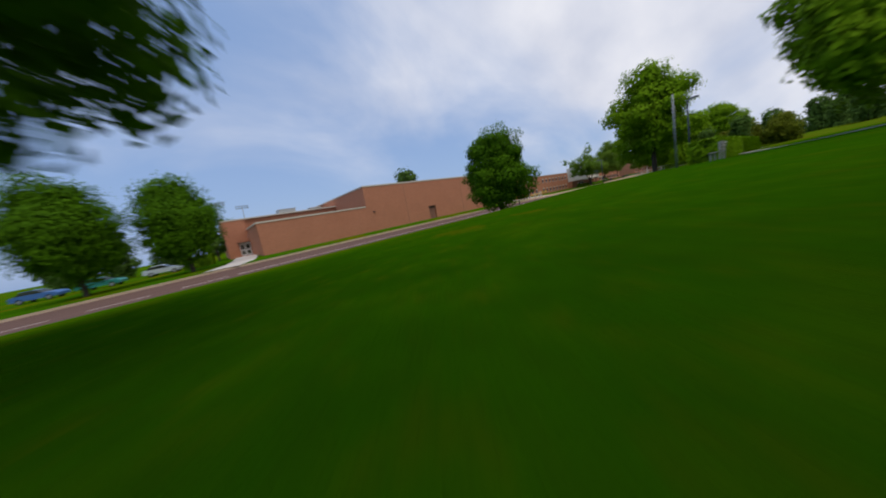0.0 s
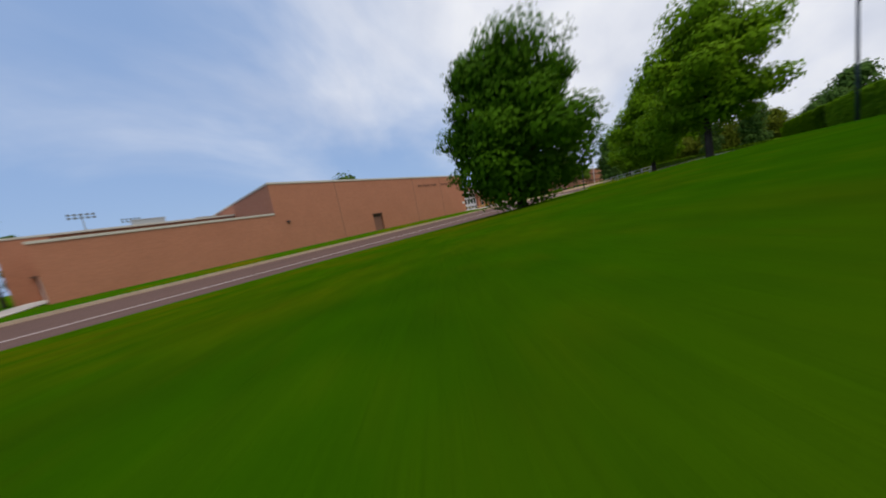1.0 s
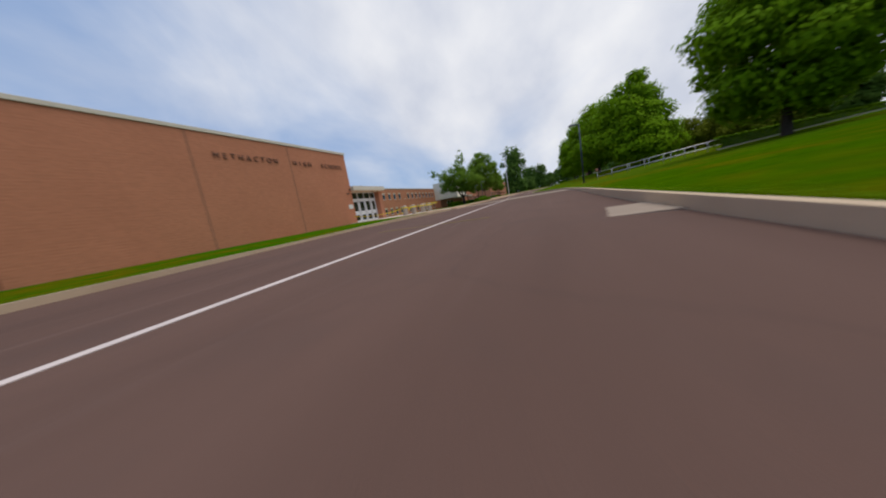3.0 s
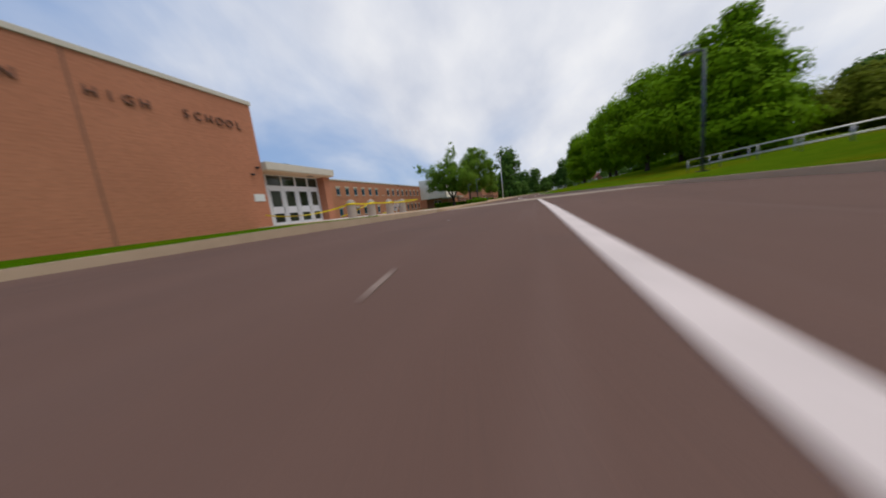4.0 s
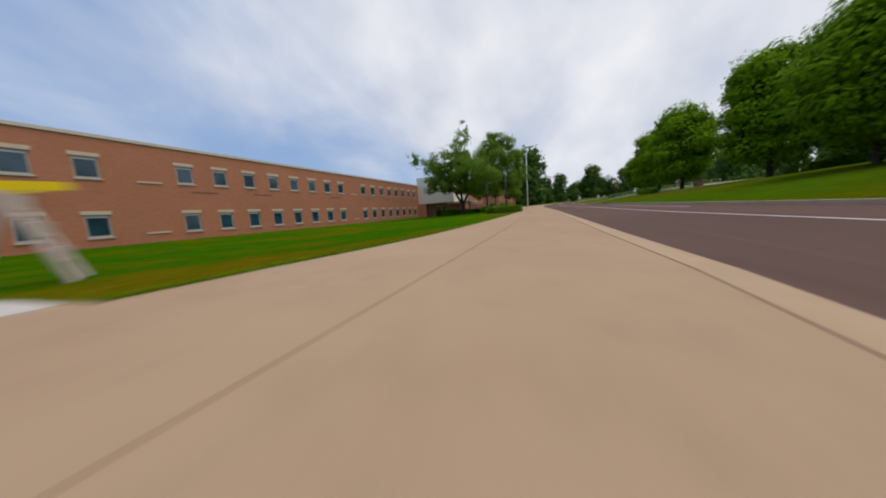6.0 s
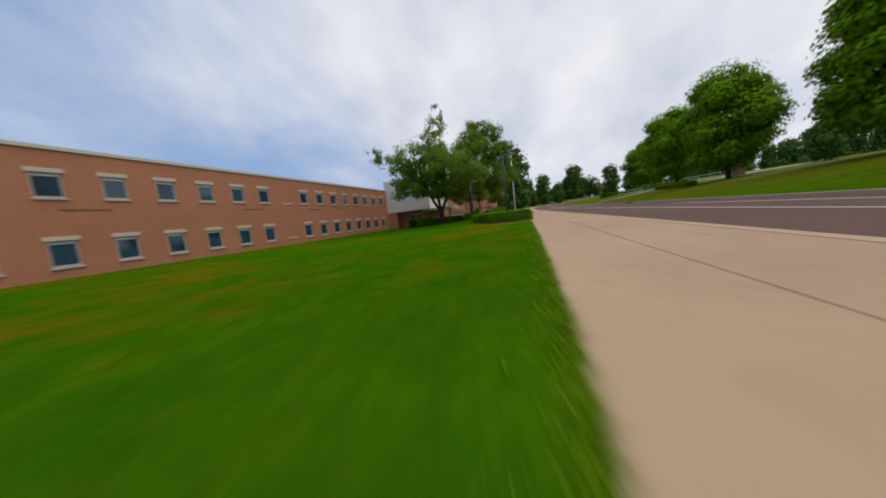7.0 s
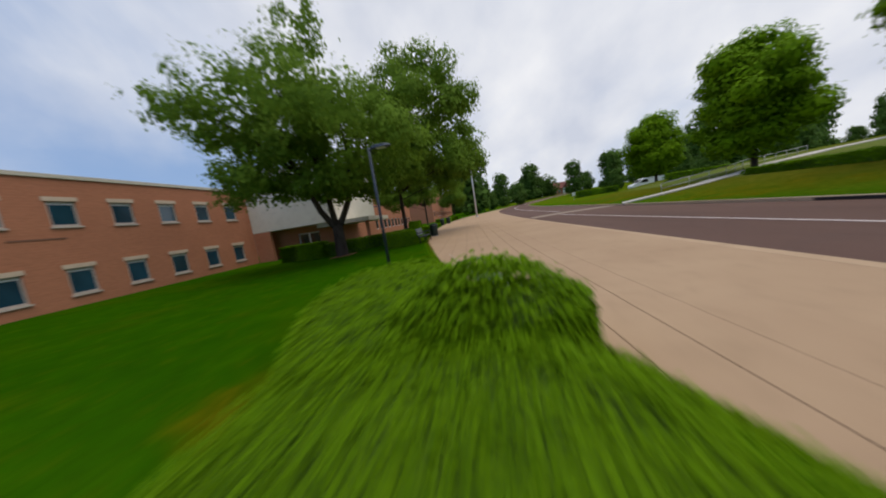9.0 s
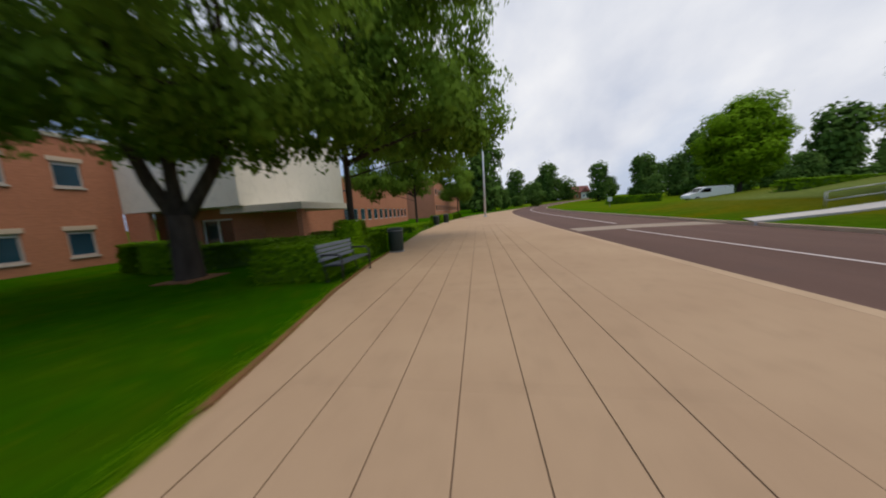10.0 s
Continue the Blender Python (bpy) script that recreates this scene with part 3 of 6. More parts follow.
road = tagged(strip("road", rows_between(-150, 262), lf, rf, road_z, ASPHALT, 10), "reddish-brown worn asphalt road with faint cracks", "road", kind="structure")
tagged(strip("kerb_left", rows_between(-150, 38.7), lambda y: lf(y) - (0.18 if y < 33 else 0.27), lf, lambda x, y: kerb_z(y), KERB, 2, 0.45, lift=0.003),
       "tan concrete kerb along the road", "kerb", kind="structure")
tagged(strip("kerb_right", rows_between(-150, 260), rf, lambda y: rf(y) + 0.16, lambda x, y: steps(y, CROWN) + 0.11, KERB, 2, 0.4, lift=0.02),
       "tan concrete kerb below the sloping lawn", "kerb", kind="structure")
tagged(strip("kerb_walk", rows_between(38.7, 200), lambda y: lf(y) - 0.27, lf, lambda x, y: kerb_z(y), KERBTAN, 2, 0.45, lift=0.003),
       "tan concrete kerb edging the wide pavement", "kerb", kind="structure")
JOINT_Y0, JOINT_Y1 = 82.0, 118.0
pavement = tagged(strip("pavement", rows_between(33.0, JOINT_Y0), vf, lambda y: lf(y) - 0.268, walk_z, WALK, 8), "wide tan concrete pavement beside the road", "pavement",
                  kind="structure")
pavement_far = tagged(strip("pavement_far", rows_between(JOINT_Y1, 200), vf, lambda y: lf(y) - 0.268, walk_z, WALK, 6), "tan concrete pavement along the bending road", "pavement",
                      kind="structure")
joint_bed = tagged(strip("pavement_bed", rows_between(JOINT_Y0, JOINT_Y1), vf, lambda y: lf(y) - 0.268, walk_z, JOINTFILL, 6, lift=-0.012), "dark joints between pavement strips", "pavement",
                   kind="structure")

# the jointed stretch: concrete strips 0.56 m wide with open joints that run a little askew, each a piece of its own, between plain margins
STRIP, COLUMNS = 0.561, 7


def joint_x(k, y):
    """The k-th joint from the road side."""
    return -19.07 - 0.032 * (y - 95) - STRIP * k


tagged(strip("pavement_margin", rows_between(JOINT_Y0, JOINT_Y1), lambda y: joint_x(0, y), lambda y: lf(y) - 0.268, walk_z, WALK, 3), "plain tan concrete margin of the pavement", "pavement",
       kind="structure")
tagged(strip("pavement_edge", rows_between(91, JOINT_Y1), vf, lambda y: max(joint_x(COLUMNS, y) - 0.012, vf(y) + 0.01), walk_z, WALK, 3), "plain tan concrete margin of the pavement",
       "pavement", kind="structure")
for c in range(COLUMNS):
    for y0 in np.arange(JOINT_Y0, JOINT_Y1, 3.0):
        vs, fs = [], []
        ys = [y0 + 0.003, y0 + 1.0, y0 + 2.0, y0 + 2.997]
        if all(vf(yy) > joint_x(c, yy) - 0.03 for yy in ys):
            continue
        for yy in ys:
            x1 = joint_x(c, yy) - 0.006
            x0 = min(max(x1 - STRIP + 0.012, vf(yy)), x1 - 0.02)
            sunk = 0.2 if vf(yy) > x1 - 0.03 else 0.0
            for xx in (x0, x1):
                zz = walk_z(xx, yy) - sunk
                vs += [(xx, yy, zz - 0.06), (xx, yy, zz)]
        for k in (0, 4, 8):
            fs += [(k + 1, k + 3, k + 7, k + 5), (k, k + 1, k + 5, k + 4), (k + 2, k + 6, k + 7, k + 3)]
        fs += [(0, 2, 3, 1), (12, 13, 15, 14)]
        mesh_part("paving_strip", vs, fs, WALK, joint_bed)

# grey crossing slab, pads at its ramp, pale new paving in front of the doors
tagged(strip("crossing", [39.2, 40.5, 41, 42.3, 44, 45.6], lambda y: lf(y) + 0.004, lambda y: -4.4, road_z, SLAB, 10, 0.2, lift=0.006),
       "grey grooved concrete crossing slab across the road", "crossing", kind="structure")
for k in range(24):
    gx = -14.7 + 0.42 * k
    tagged(strip("groove", [39.35, 40.5, 42.3, 44, 45.45], lambda y: gx - 0.010, lambda y: gx + 0.010, road_z, GROOVE, 1, 0.002, lift=0.010), "shallow groove in the crossing slab", "crossing",
           kind="structure")
tagged(strip("kerb_joint", rows_between(33.5, 84), lambda y: lf(y) - 0.2715, lambda y: lf(y) - 0.2665, lambda x, y: walk_z(x, y), TANSEAM, 1, 0.002, lift=0.007), "dark joint between kerb and pavement",
       "kerb", kind="structure")
tagged(strip("ramp_pad", [41.35, 42.2, 42.98], lambda y: -16.35, lambda y: -15.52, walk_z, REDPAD, 2, 0.1, lift=0.008), "red ramp paving panel at the kerb", "paving", kind="structure")
tagged(strip("landing_pad", [41.15, 41.9, 42.6, 43.2], lambda y: -17.62, lambda y: -15.515, walk_z, LANDING, 4, 0.1, lift=0.004), "light grey concrete landing behind the ramp", "paving",
       kind="structure")
tagged(strip("apron", [36.6, 39, 43, 45.9, 47.4, 48.35], lambda y: -26.6 if y < 46.5 else (-25.0 if y < 48 else -20.6), lambda y: -19.95 if y > 37 else -22.5, walk_z, PALE, 4, 0.1, lift=0.006),
       "pale new concrete apron in front of the doors", "paving", kind="structure")


def marking(name, ys, xc, half, material, label, z=road_z):
    ob = strip(name, ys, lambda y: xc(y) - half, lambda y: xc(y) + half, z, material, 1, 0.002, lift=0.007)
    return tagged(ob, label, "road marking", kind="structure")


marking("lane_line", rows_between(-19, 38.6), lambda y: -9.58 - 0.0097 * (y - 10), 0.075, LINE, "worn white lane line on the asphalt")
for y in (-22.6, -27.2, -31.8, -36.4, -41, -46):
    marking("lane_dash", [y, y + 1.5, y + 3.0], lambda y: -9.3, 0.065, LINE, "white lane dash on the asphalt")
marking("stray_dash", [24.85, 25.02, 25.2], lambda y: -10.73 - 0.2 * (y - 25), 0.018, FAINT, "short stray paint mark on the asphalt")
marking("stray_dash", [28.6, 28.7, 28.8], lambda y: -11.52 - 0.2 * (y - 28.7), 0.018, FAINT, "short stray paint mark on the asphalt")
marking("stray_dash", [34.86, 34.95, 35.05], lambda y: -14.25 - 0.3 * (y - 35), 0.018, FAINT, "short stray paint mark on the asphalt")
for x0, y0, n in ((-8.6, 18.9, 1.2), (-12.9, 35.2, 1.0)):
    marking("tyre_scuff", [y0, y0 + n / 3, y0 + 2 * n / 3, y0 + n], lambda y: x0 - 0.12 * (y - y0) + 0.02 * math.sin(y * 2), 0.004, FAINT, "faint pale tyre scuff on the asphalt")
marking("pavement_joint", rows_between(46, 72), lambda y: -17.29, 0.0035, TANSEAM, "thin joint along the concrete pavement", walk_z)
marking("scrape", [87.7, 88.9, 90.2, 91.4], lambda y: -21.38 - 0.284 * (y - 87.7), 0.011, LANDING, "pale scrape along the concrete pavement", walk_z)
FARLINE = [(46, -10.6), (50, -11.1), (55, -11.6), (60, -11.95), (66, -12.1), (78, -12.15), (88, -12.55), (98, -13.15), (108, -13.7)]
marking("lane_line_far", rows_between(46, 108), lambda y: steps(y, FARLINE), 0.05, LINE, "worn white lane line on the asphalt")
marking("lane_line_bend", rows_between(112, 235), lambda y: lf(y) + 4.1 * (1 if y < 165 else 1 + (y - 165) / 160), 0.07, LINE, "white line round the bend")
marking("edge_line", rows_between(64, 80), lambda y: -9.9, 0.05, LINE, "short white line near the lawn kerb")
tagged(strip("yellow_line", [20.55, 20.65], lambda y: -12.0, lambda y: -7.9, road_z, YELLOW, 6, 0.002, lift=0.006), "faded yellow line across the road", "road marking",
       kind="structure")
tagged(strip("crosswalk_far", [108.6, 109.4, 110.6], lambda y: -15.9, lambda y: -8.6, road_z, SLAB, 6, 0.1, lift=0.006), "pale concrete crossing strip across the road",
       "crossing", kind="structure")

# ---- brick hall with the lettered wall ----
XA, YA0, YA1, ZA = -25.77, 1.02, 37.65, 9.64
hall = thing("brick_hall", (-40, 18, 1.6), "large windowless red-brick school hall with pale coping and raised lettering", "building")
part("wall", pierced_wall(bmesh.new(), "x", XA, 0.4, YA0, YA1, 0.6, ZA - 0.22, [(14.0, 15.7, 1.75, 4.42)]), BRICK, hall)
part("side_wall", boxes((-62, XA - 0.4, YA0, YA0 + 0.4, 0.6, ZA - 0.22), (-62, XA - 0.4, YA1 - 0.4, YA1, 0.6, ZA - 0.22), (-62.4, -62, YA0, YA1, 0.6, ZA - 0.22)), BRICK, hall)
part("roof", boxes((-61.9, XA - 0.41, YA0 + 0.42, YA1 - 0.42, ZA - 0.7, ZA - 0.4)), ROOF, hall)
part("coping", boxes((XA - 0.5, XA + 0.07, YA0 - 0.07, YA1 + 0.07, ZA - 0.22, ZA), (-62.5, XA - 0.5, YA0 - 0.07, YA0 + 0.5, ZA - 0.22, ZA),
                     (-62.5, XA - 0.5, YA1 - 0.5, YA1 + 0.07, ZA - 0.22, ZA), bevel=0.02), COPING, hall, "pale metal coping")
door = part("recessed_door", boxes((XA - 0.38, XA - 0.3, 14.02, 15.68, 1.76, 4.0)), REDDOOR, hall, "brown steel double door in a recess")
part("door_seam", boxes((XA - 0.3, XA - 0.296, 14.845, 14.855, 1.8, 3.98)), DARK, door)
# the shadow at the top of the recess, painted as a dark panel
part("transom_panel", boxes((XA - 0.38, XA - 0.28, 14.02, 15.68, 4.005, 4.41)), SHADE, hall, "panel in shade colour at the top of the door recess")
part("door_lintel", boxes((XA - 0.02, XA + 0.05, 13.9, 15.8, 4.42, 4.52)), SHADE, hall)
for yj in (9.0, 23.35, 30.5):
    part("control_joint", boxes((XA, XA + 0.006, yj - 0.035, yj + 0.035, 1.6, ZA - 0.24)), JOINTBRICK, hall)
part("wall_box", boxes((XA, XA + 0.16, 2.02, 2.36, 5.02, 5.22), bevel=0.02), DARK, hall, "small dark wall light")
part("notice_plate", boxes((XA, XA + 0.03, 36.75, 37.45, 3.78, 4.22), bevel=0.008), PLATE, hall, "white notice plate")

lower = thing("low_brick_block", (-40, -7, 1.5), "lower windowless red-brick wing joined to the hall, with pale coping", "building")
ZL = 6.22
part("wall", pierced_wall(bmesh.new(), "x", XA, 0.4, -15.1, YA0 - 0.003, 0.4, ZL - 0.2, []), BRICK, lower)
part("end_wall", pierced_wall(bmesh.new(), "y", -15.1, -0.4, -40, XA - 0.4, 0.4, ZL - 0.2, []), BRICK, lower)
part("roof", boxes((-61, XA - 0.42, -14.6, YA0 - 0.01, ZL - 0.6, ZL - 0.3)), ROOF, lower)
part("coping", boxes((XA - 0.5, XA + 0.07, -15.18, YA0 - 0.08, ZL - 0.2, ZL), (-40, XA - 0.5, -15.18, -14.7, ZL - 0.2, ZL), bevel=0.02), COPING, lower)
part("back_wall", pierced_wall(bmesh.new(), "x", -40.0, 0.4, -18.4, -15.11, 0.4, 7.9, [(-16.75, -15.15, 1.7, 3.95)]), BRICK, lower)
part("far_end_wall", boxes((-62, -40.4, -18.4, -18.0, 0.4, 7.9)), BRICK, lower)
part("upper_wall", boxes((-61.6, -40.4, -17.9, YA0 - 0.02, 6.2, 7.9)), BRICK, lower)
part("upper_coping", boxes((-61.8, -39.93, -18.48, YA0 - 0.09, 7.9, 8.1)), COPING, lower)
for y0 in (-16.73, -15.93):
    leaf = part("door_leaf", boxes((-40.25, -40.2, y0, y0 + 0.76, 1.7, 3.93)), WHITE, lower, "white door leaf with dark panes")
    for z0, z1 in ((2.0, 2.55), (2.9, 3.6)):
        part("door_pane", boxes((-40.19, -40.17, y0 + 0.16, y0 + 0.6, z0, z1)), DOORGLASS, leaf)
part("door_hood", boxes((-40.0, -39.3, -16.95, -15.12, 3.98, 4.12), bevel=0.02), SHADE, lower)
for x0, y0, w in ((-46, -9, 3.0), (-50, -2, 2.4)):
    unit = thing("rooftop_unit", (x0, y0, 8.1), "grey metal air handling unit on the flat roof", "rooftop unit", "rooftop units")
    part("casing", boxes((x0, x0 + w, y0, y0 + w, 7.9, 8.95), bevel=0.04), STEEL, unit)
    part("cap", boxes((x0 - 0.08, x0 + w + 0.08, y0 - 0.08, y0 + w + 0.08, 8.95, 9.05)), STEEL, unit)

for yc, zc in ((37.3, 5.78), (36.92, 5.36)):
    cam_box = part("wall_camera", boxes((XA, XA + 0.1, yc - 0.06, yc + 0.06, zc - 0.06, zc + 0.06), bevel=0.015), DARK, hall, "small dark security camera")
    bm = bmesh.new()
    tube(bm, [(XA + 0.1, yc, zc), (XA + 0.32, yc - 0.12, zc - 0.04)], [0.05, 0.06], 10)
    part("housing", bm, DARK, cam_box, smooth=True)

# raised letters on the hall
for word, y0, y1 in (("METHACTON", 24.5, 29.4), ("HIGH", 30.7, 32.85), ("SCHOOL", 33.85, 36.95)):
    pitch = (y1 - y0) / len(word)
    for k, ch in enumerate(word):
        cu = bpy.data.curves.new("letter", "FONT")
        cu.body, cu.size, cu.extrude, cu.align_x = ch, 0.55, 0.03, "CENTER"
        tmp = new("letter_curve", cu)
        me = bpy.data.meshes.new_from_object(tmp.evaluated_get(bpy.context.evaluated_depsgraph_get()))
        bpy.data.objects.remove(tmp)
        me.materials.append(BRONZE)
        le = new("letter", me)
        le.parent = hall
        le.matrix_basis = Matrix.Translation(Vector((XA + 0.05, y0 + pitch * (k + 0.5), 7.87)) - hall.location) @ pose(0, 0, 0, 90, 0, 90)
        if k == 0:
            tagged(le, "dark bronze raised letter")

# ---- entrance with canopy ----
XD = -26.55
entry = thing("entrance_porch", (-30, 40.6, 2.15), "glazed school entrance with white framed doors under a pale flat canopy", "entrance")
part("canopy", boxes((-33, -25.38, YA1 + 0.002, 43.82, 5.68, 6.15), bevel=0.02), COPING, entry, "pale flat canopy with deep fascia")
part("soffit", boxes((-33, -25.45, YA1 + 0.004, 43.75, 5.60, 5.676)), SOFFIT, entry, "tan soffit panel")
part("soffit_light", boxes((-26.1, -25.8, 41.6, 42.0, 5.575, 5.6), bevel=0.01), DARK, entry)
part("roof_vent", boxes((-25.9, -25.6, 39.2, 39.7, 6.15, 6.22), bevel=0.02), DARK, entry)
part("pier", boxes((-34, -25.9, 43.10, 43.78, 1.6, 5.6)), BRICK, entry, "red-brick end pier")
BAYS = [37.66, 38.42, 39.63, 40.83, 42.03, 43.09]
part("door_frame", pierced_wall(bmesh.new(), "x", XD, 0.14, 37.66, 43.09, 2.12, 5.6,
     [h for a, b in zip(BAYS, BAYS[1:]) for h in ((a + 0.06, b - 0.06, 4.90, 5.56), (a + 0.2, b - 0.2, 3.48, 4.55), (a + 0.2, b - 0.2, 2.42, 3.02))]), WHITE, entry,
     "white painted door and window frame")
for a, b in zip(BAYS, BAYS[1:]):
    for i, (g, c, d) in enumerate(((0.05, 4.89, 5.57), (0.18, 3.46, 4.57), (0.18, 2.40, 3.04))):
        part("transom_pane" if i == 0 else "door_pane", boxes((XD - 0.09, XD - 0.07, a + g, b - g, c, d)), DOORGLASS, entry)
    part("door_edge", boxes((XD, XD + 0.012, a + 0.09, a + 0.115, 2.15, 4.72), (XD, XD + 0.012, b - 0.115, b - 0.09, 2.15, 4.72)), STEEL, entry)
    part("pull_handle", boxes((XD + 0.03, XD + 0.055, b - 0.2, b - 0.17, 3.08, 3.42), (XD, XD + 0.04, b - 0.2, b - 0.17, 3.08, 3.11), (XD, XD + 0.04, b - 0.2, b - 0.17, 3.39, 3.42)), STEEL, entry)
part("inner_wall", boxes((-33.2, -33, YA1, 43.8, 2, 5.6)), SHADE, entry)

# ---- two-storey classroom wing ----
XW, YW0, YW1, ZW = -43.15, 44.0, 105.95, 9.2
wing = thing("classroom_wing", (-52, 75, 2.0), "long two-storey red-brick classroom wing with regular windows", "building")
GROUPS = [(45.91, 5), (61.58, 8), (85.14, 8)]
PITCH, GW = 2.62, 0.94
LEVELS = [(6.52, 7.68), (2.78, 4.02)]
win_y = [y0 + k * PITCH for y0, n in GROUPS for k in range(n)]
part("wall", pierced_wall(bmesh.new(), "x", XW, 0.35, YW0, YW1, 0.9, ZW - 0.2,
     [(y - 0.09, y + GW + 0.09, z0 - 0.1, z1 + 0.09) for y in win_y for z0, z1 in LEVELS]), BRICK, wing)
part("coping", boxes((XW - 0.5, XW + 0.08, YW0, YW1, ZW - 0.2, ZW + 0.02), bevel=0.02), COPING, wing, "pale metal coping")
part("roof", boxes((-60, XW - 0.5, YW0, YW1 + 1, ZW - 0.6, ZW - 0.3)), ROOF, wing)
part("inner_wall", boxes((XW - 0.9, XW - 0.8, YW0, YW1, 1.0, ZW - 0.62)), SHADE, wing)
part("end_wall", boxes((-60, XW - 0.36, YW0, YW0 + 0.35, 0.9, ZW - 0.2)), BRICK, wing)


def window_unit(z0, z1):
    w = new("window")
    h = z1 - z0
    frame_bm = pierced_wall(bmesh.new(), "x", -0.06, 0.08, -0.088, GW + 0.088, -0.098, h + 0.088, [(0, GW, 0, h)])
    part("window_frame", frame_bm, WINFRAME, w, "pale grey window frame")
    part("pane", boxes((-0.11, -0.095, -0.01, GW + 0.01, -0.01, h + 0.01)), GLASS, w)
    part("lintel", boxes((0.001, 0.035, -0.2, GW + 0.2, h + 0.092, h + 0.33), bevel=0.008), CREAM, w, "cream precast lintel")
    part("sill", boxes((-0.05, 0.07, -0.15, GW + 0.15, -0.2, -0.1), bevel=0.01), SILL, w, "pale stone sill")
    part("blind_rail", boxes((-0.094, -0.08, 0.0, GW, h - 0.09, h - 0.01)), WHITE, w)
    return w


first = {}
for y in win_y:
    for z0, z1 in LEVELS:
        m = pose(XW, y, z0)
        if z0 not in first:
            w = first[z0] = window_unit(z0, z1)
            w.matrix_basis = m
        else:
            w = copy_thing(first[z0], m)
for w in [o for o in list(scene.objects) if o.name.split(".")[0] == "window" and o.parent is None]:
    loc = w.location.copy()
    w.parent = wing
    w.location = loc - wing.location
for y in (59.8, 83.1):
    part("downpipe_box", boxes((XW, XW + 0.05, y - 0.7, y + 0.7, 6.3, 6.42)), CREAM, wing, "cream precast ledge")
    part("downpipe_box", boxes((XW, XW + 0.05, y - 0.7, y + 0.7, 2.68, 2.80)), CREAM, wing)
for y in (63.3, 68.5, 79.0, 87.0, 92.3):
    part("stain_ledge", boxes((XW, XW + 0.02, y - 1.0, y + 1.0, 5.74, 5.82)), JOINTBRICK, wing)

for y, w in ((52.5, 0.9), (53.9, 0.6)):
    vent = thing("roof_vent", (-47.6, y, ZW - 0.3), "small dark roof vent on the classroom wing", "roof vent", "roof vents")
    part("stack", boxes((-48.0, -47.2, y - w / 2, y + w / 2, ZW - 0.3, 10.5), bevel=0.03), DARK, vent)
    part("cap", boxes((-48.1, -47.1, y - w / 2 - 0.1, y + w / 2 + 0.1, 10.5, 10.68), bevel=0.02), STEEL, vent)
meter = thing("utility_box", (-42.9, 52.7, 2.05), "brown metal utility box on the wall", "utility box")
part("case", boxes((XW + 0.001, XW + 0.3, 52.45, 52.95, 2.2, 2.85), bevel=0.02), REDROOF, meter)
part("conduit", boxes((XW + 0.001, XW + 0.06, 52.66, 52.72, 1.95, 2.2)), STEEL, meter)

# ---- white stair block and the brick buildings beyond the wing ----
white = thing("stair_block", (-39, 111, 2.2), "white stuccoed upper block over a brick ground floor with an entrance", "building")
part("upper_wall", boxes((-43.3, -34.9, 105.97, 118, 4.95, 10.7), bevel=0.03), STUCCO, white, "white stucco upper storey")
part("lower_wall", pierced_wall(bmesh.new(), "y", 107.6, -0.35, -43.1, -34.9, 1.2, 4.94, [(-39.6, -37.2, 2.0, 4.3)]), BRICK, white)
part("side_wall", boxes((-35.3, -34.92, 107.96, 117.9, 1.2, 4.94)), BRICK, white)
part("front_return", boxes((-43.1, -41.4, 105.98, 106.3, 1.2, 4.94)), BRICK, white)
part("door_frame", pierced_wall(bmesh.new(), "y", 107.75, -0.08, -39.6, -37.2, 2.0, 4.3, [(-39.5, -38.5, 2.1, 4.2), (-38.35, -37.3, 2.1, 4.2)]), WHITE, white, "white door frame")
part("door_pane", boxes((-39.52, -38.48, 107.79, 107.81, 2.08, 4.22)), DOORGLASS, white)
part("door_pane", boxes((-38.37, -37.28, 107.79, 107.81, 2.08, 4.22)), DOORGLASS, white)
part("canopy_edge", boxes((-36.5, -31.2, 106.2, 112, 4.55, 4.95), bevel=0.02), COPING, white, "pale canopy over the entrance")
part("canopy_post", boxes((-31.7, -31.4, 106.4, 106.7, 1.8, 4.55)), BRICK, white)


def far_block(name, x0, x1, y0, y1, z0, z1, label, rows, step, width, height):
    b = thing(name, ((x0 + x1) / 2, (y0 + y1) / 2, z0), label, "building")
    holes = [(y, y + width, z, z + height) for z in rows for y in np.arange(y0 + 1.5, y1 - width - 1, step)]
    part("wall", pierced_wall(bmesh.new(), "x", x1, 0.35, y0, y1, z0 - 1, z1 - 0.2, holes), BRICK, b)
    part("end_wall", boxes((x0, x1 - 0.36, y0, y0 + 0.35, z0 - 1, z1 - 0.2)), BRICK, b)
    part("roof", boxes((x0, x1 - 0.4, y0 + 0.4, y1, z1 - 0.6, z1 - 0.3)), ROOF, b)
    part("coping", boxes((x0, x1 + 0.06, y0 - 0.06, y1, z1 - 0.2, z1)), COPING, b)
    for h in holes:
        w = part("window", boxes((x1 - 0.14, x1 - 0.1, h[0], h[1], h[2], h[3])), WHITE, b)
        part("pane", boxes((x1 - 0.095, x1 - 0.085, h[0] + 0.12, h[1] - 0.12, h[2] + 0.1, h[3] - 0.1)), GLASS, w)
    return b


far_block("classroom_block", -55, -38.2, 118.0, 152, 2.2, 8.9, "red-brick classroom block beyond the stair block", [3.4], 2.3, 1.5, 1.6)
far_block("far_school_block", -56, -33.5, 160, 222, 2.6, 12.2, "distant three-part red-brick school block", [4.2, 8.2], 3.6, 2.0, 1.5)

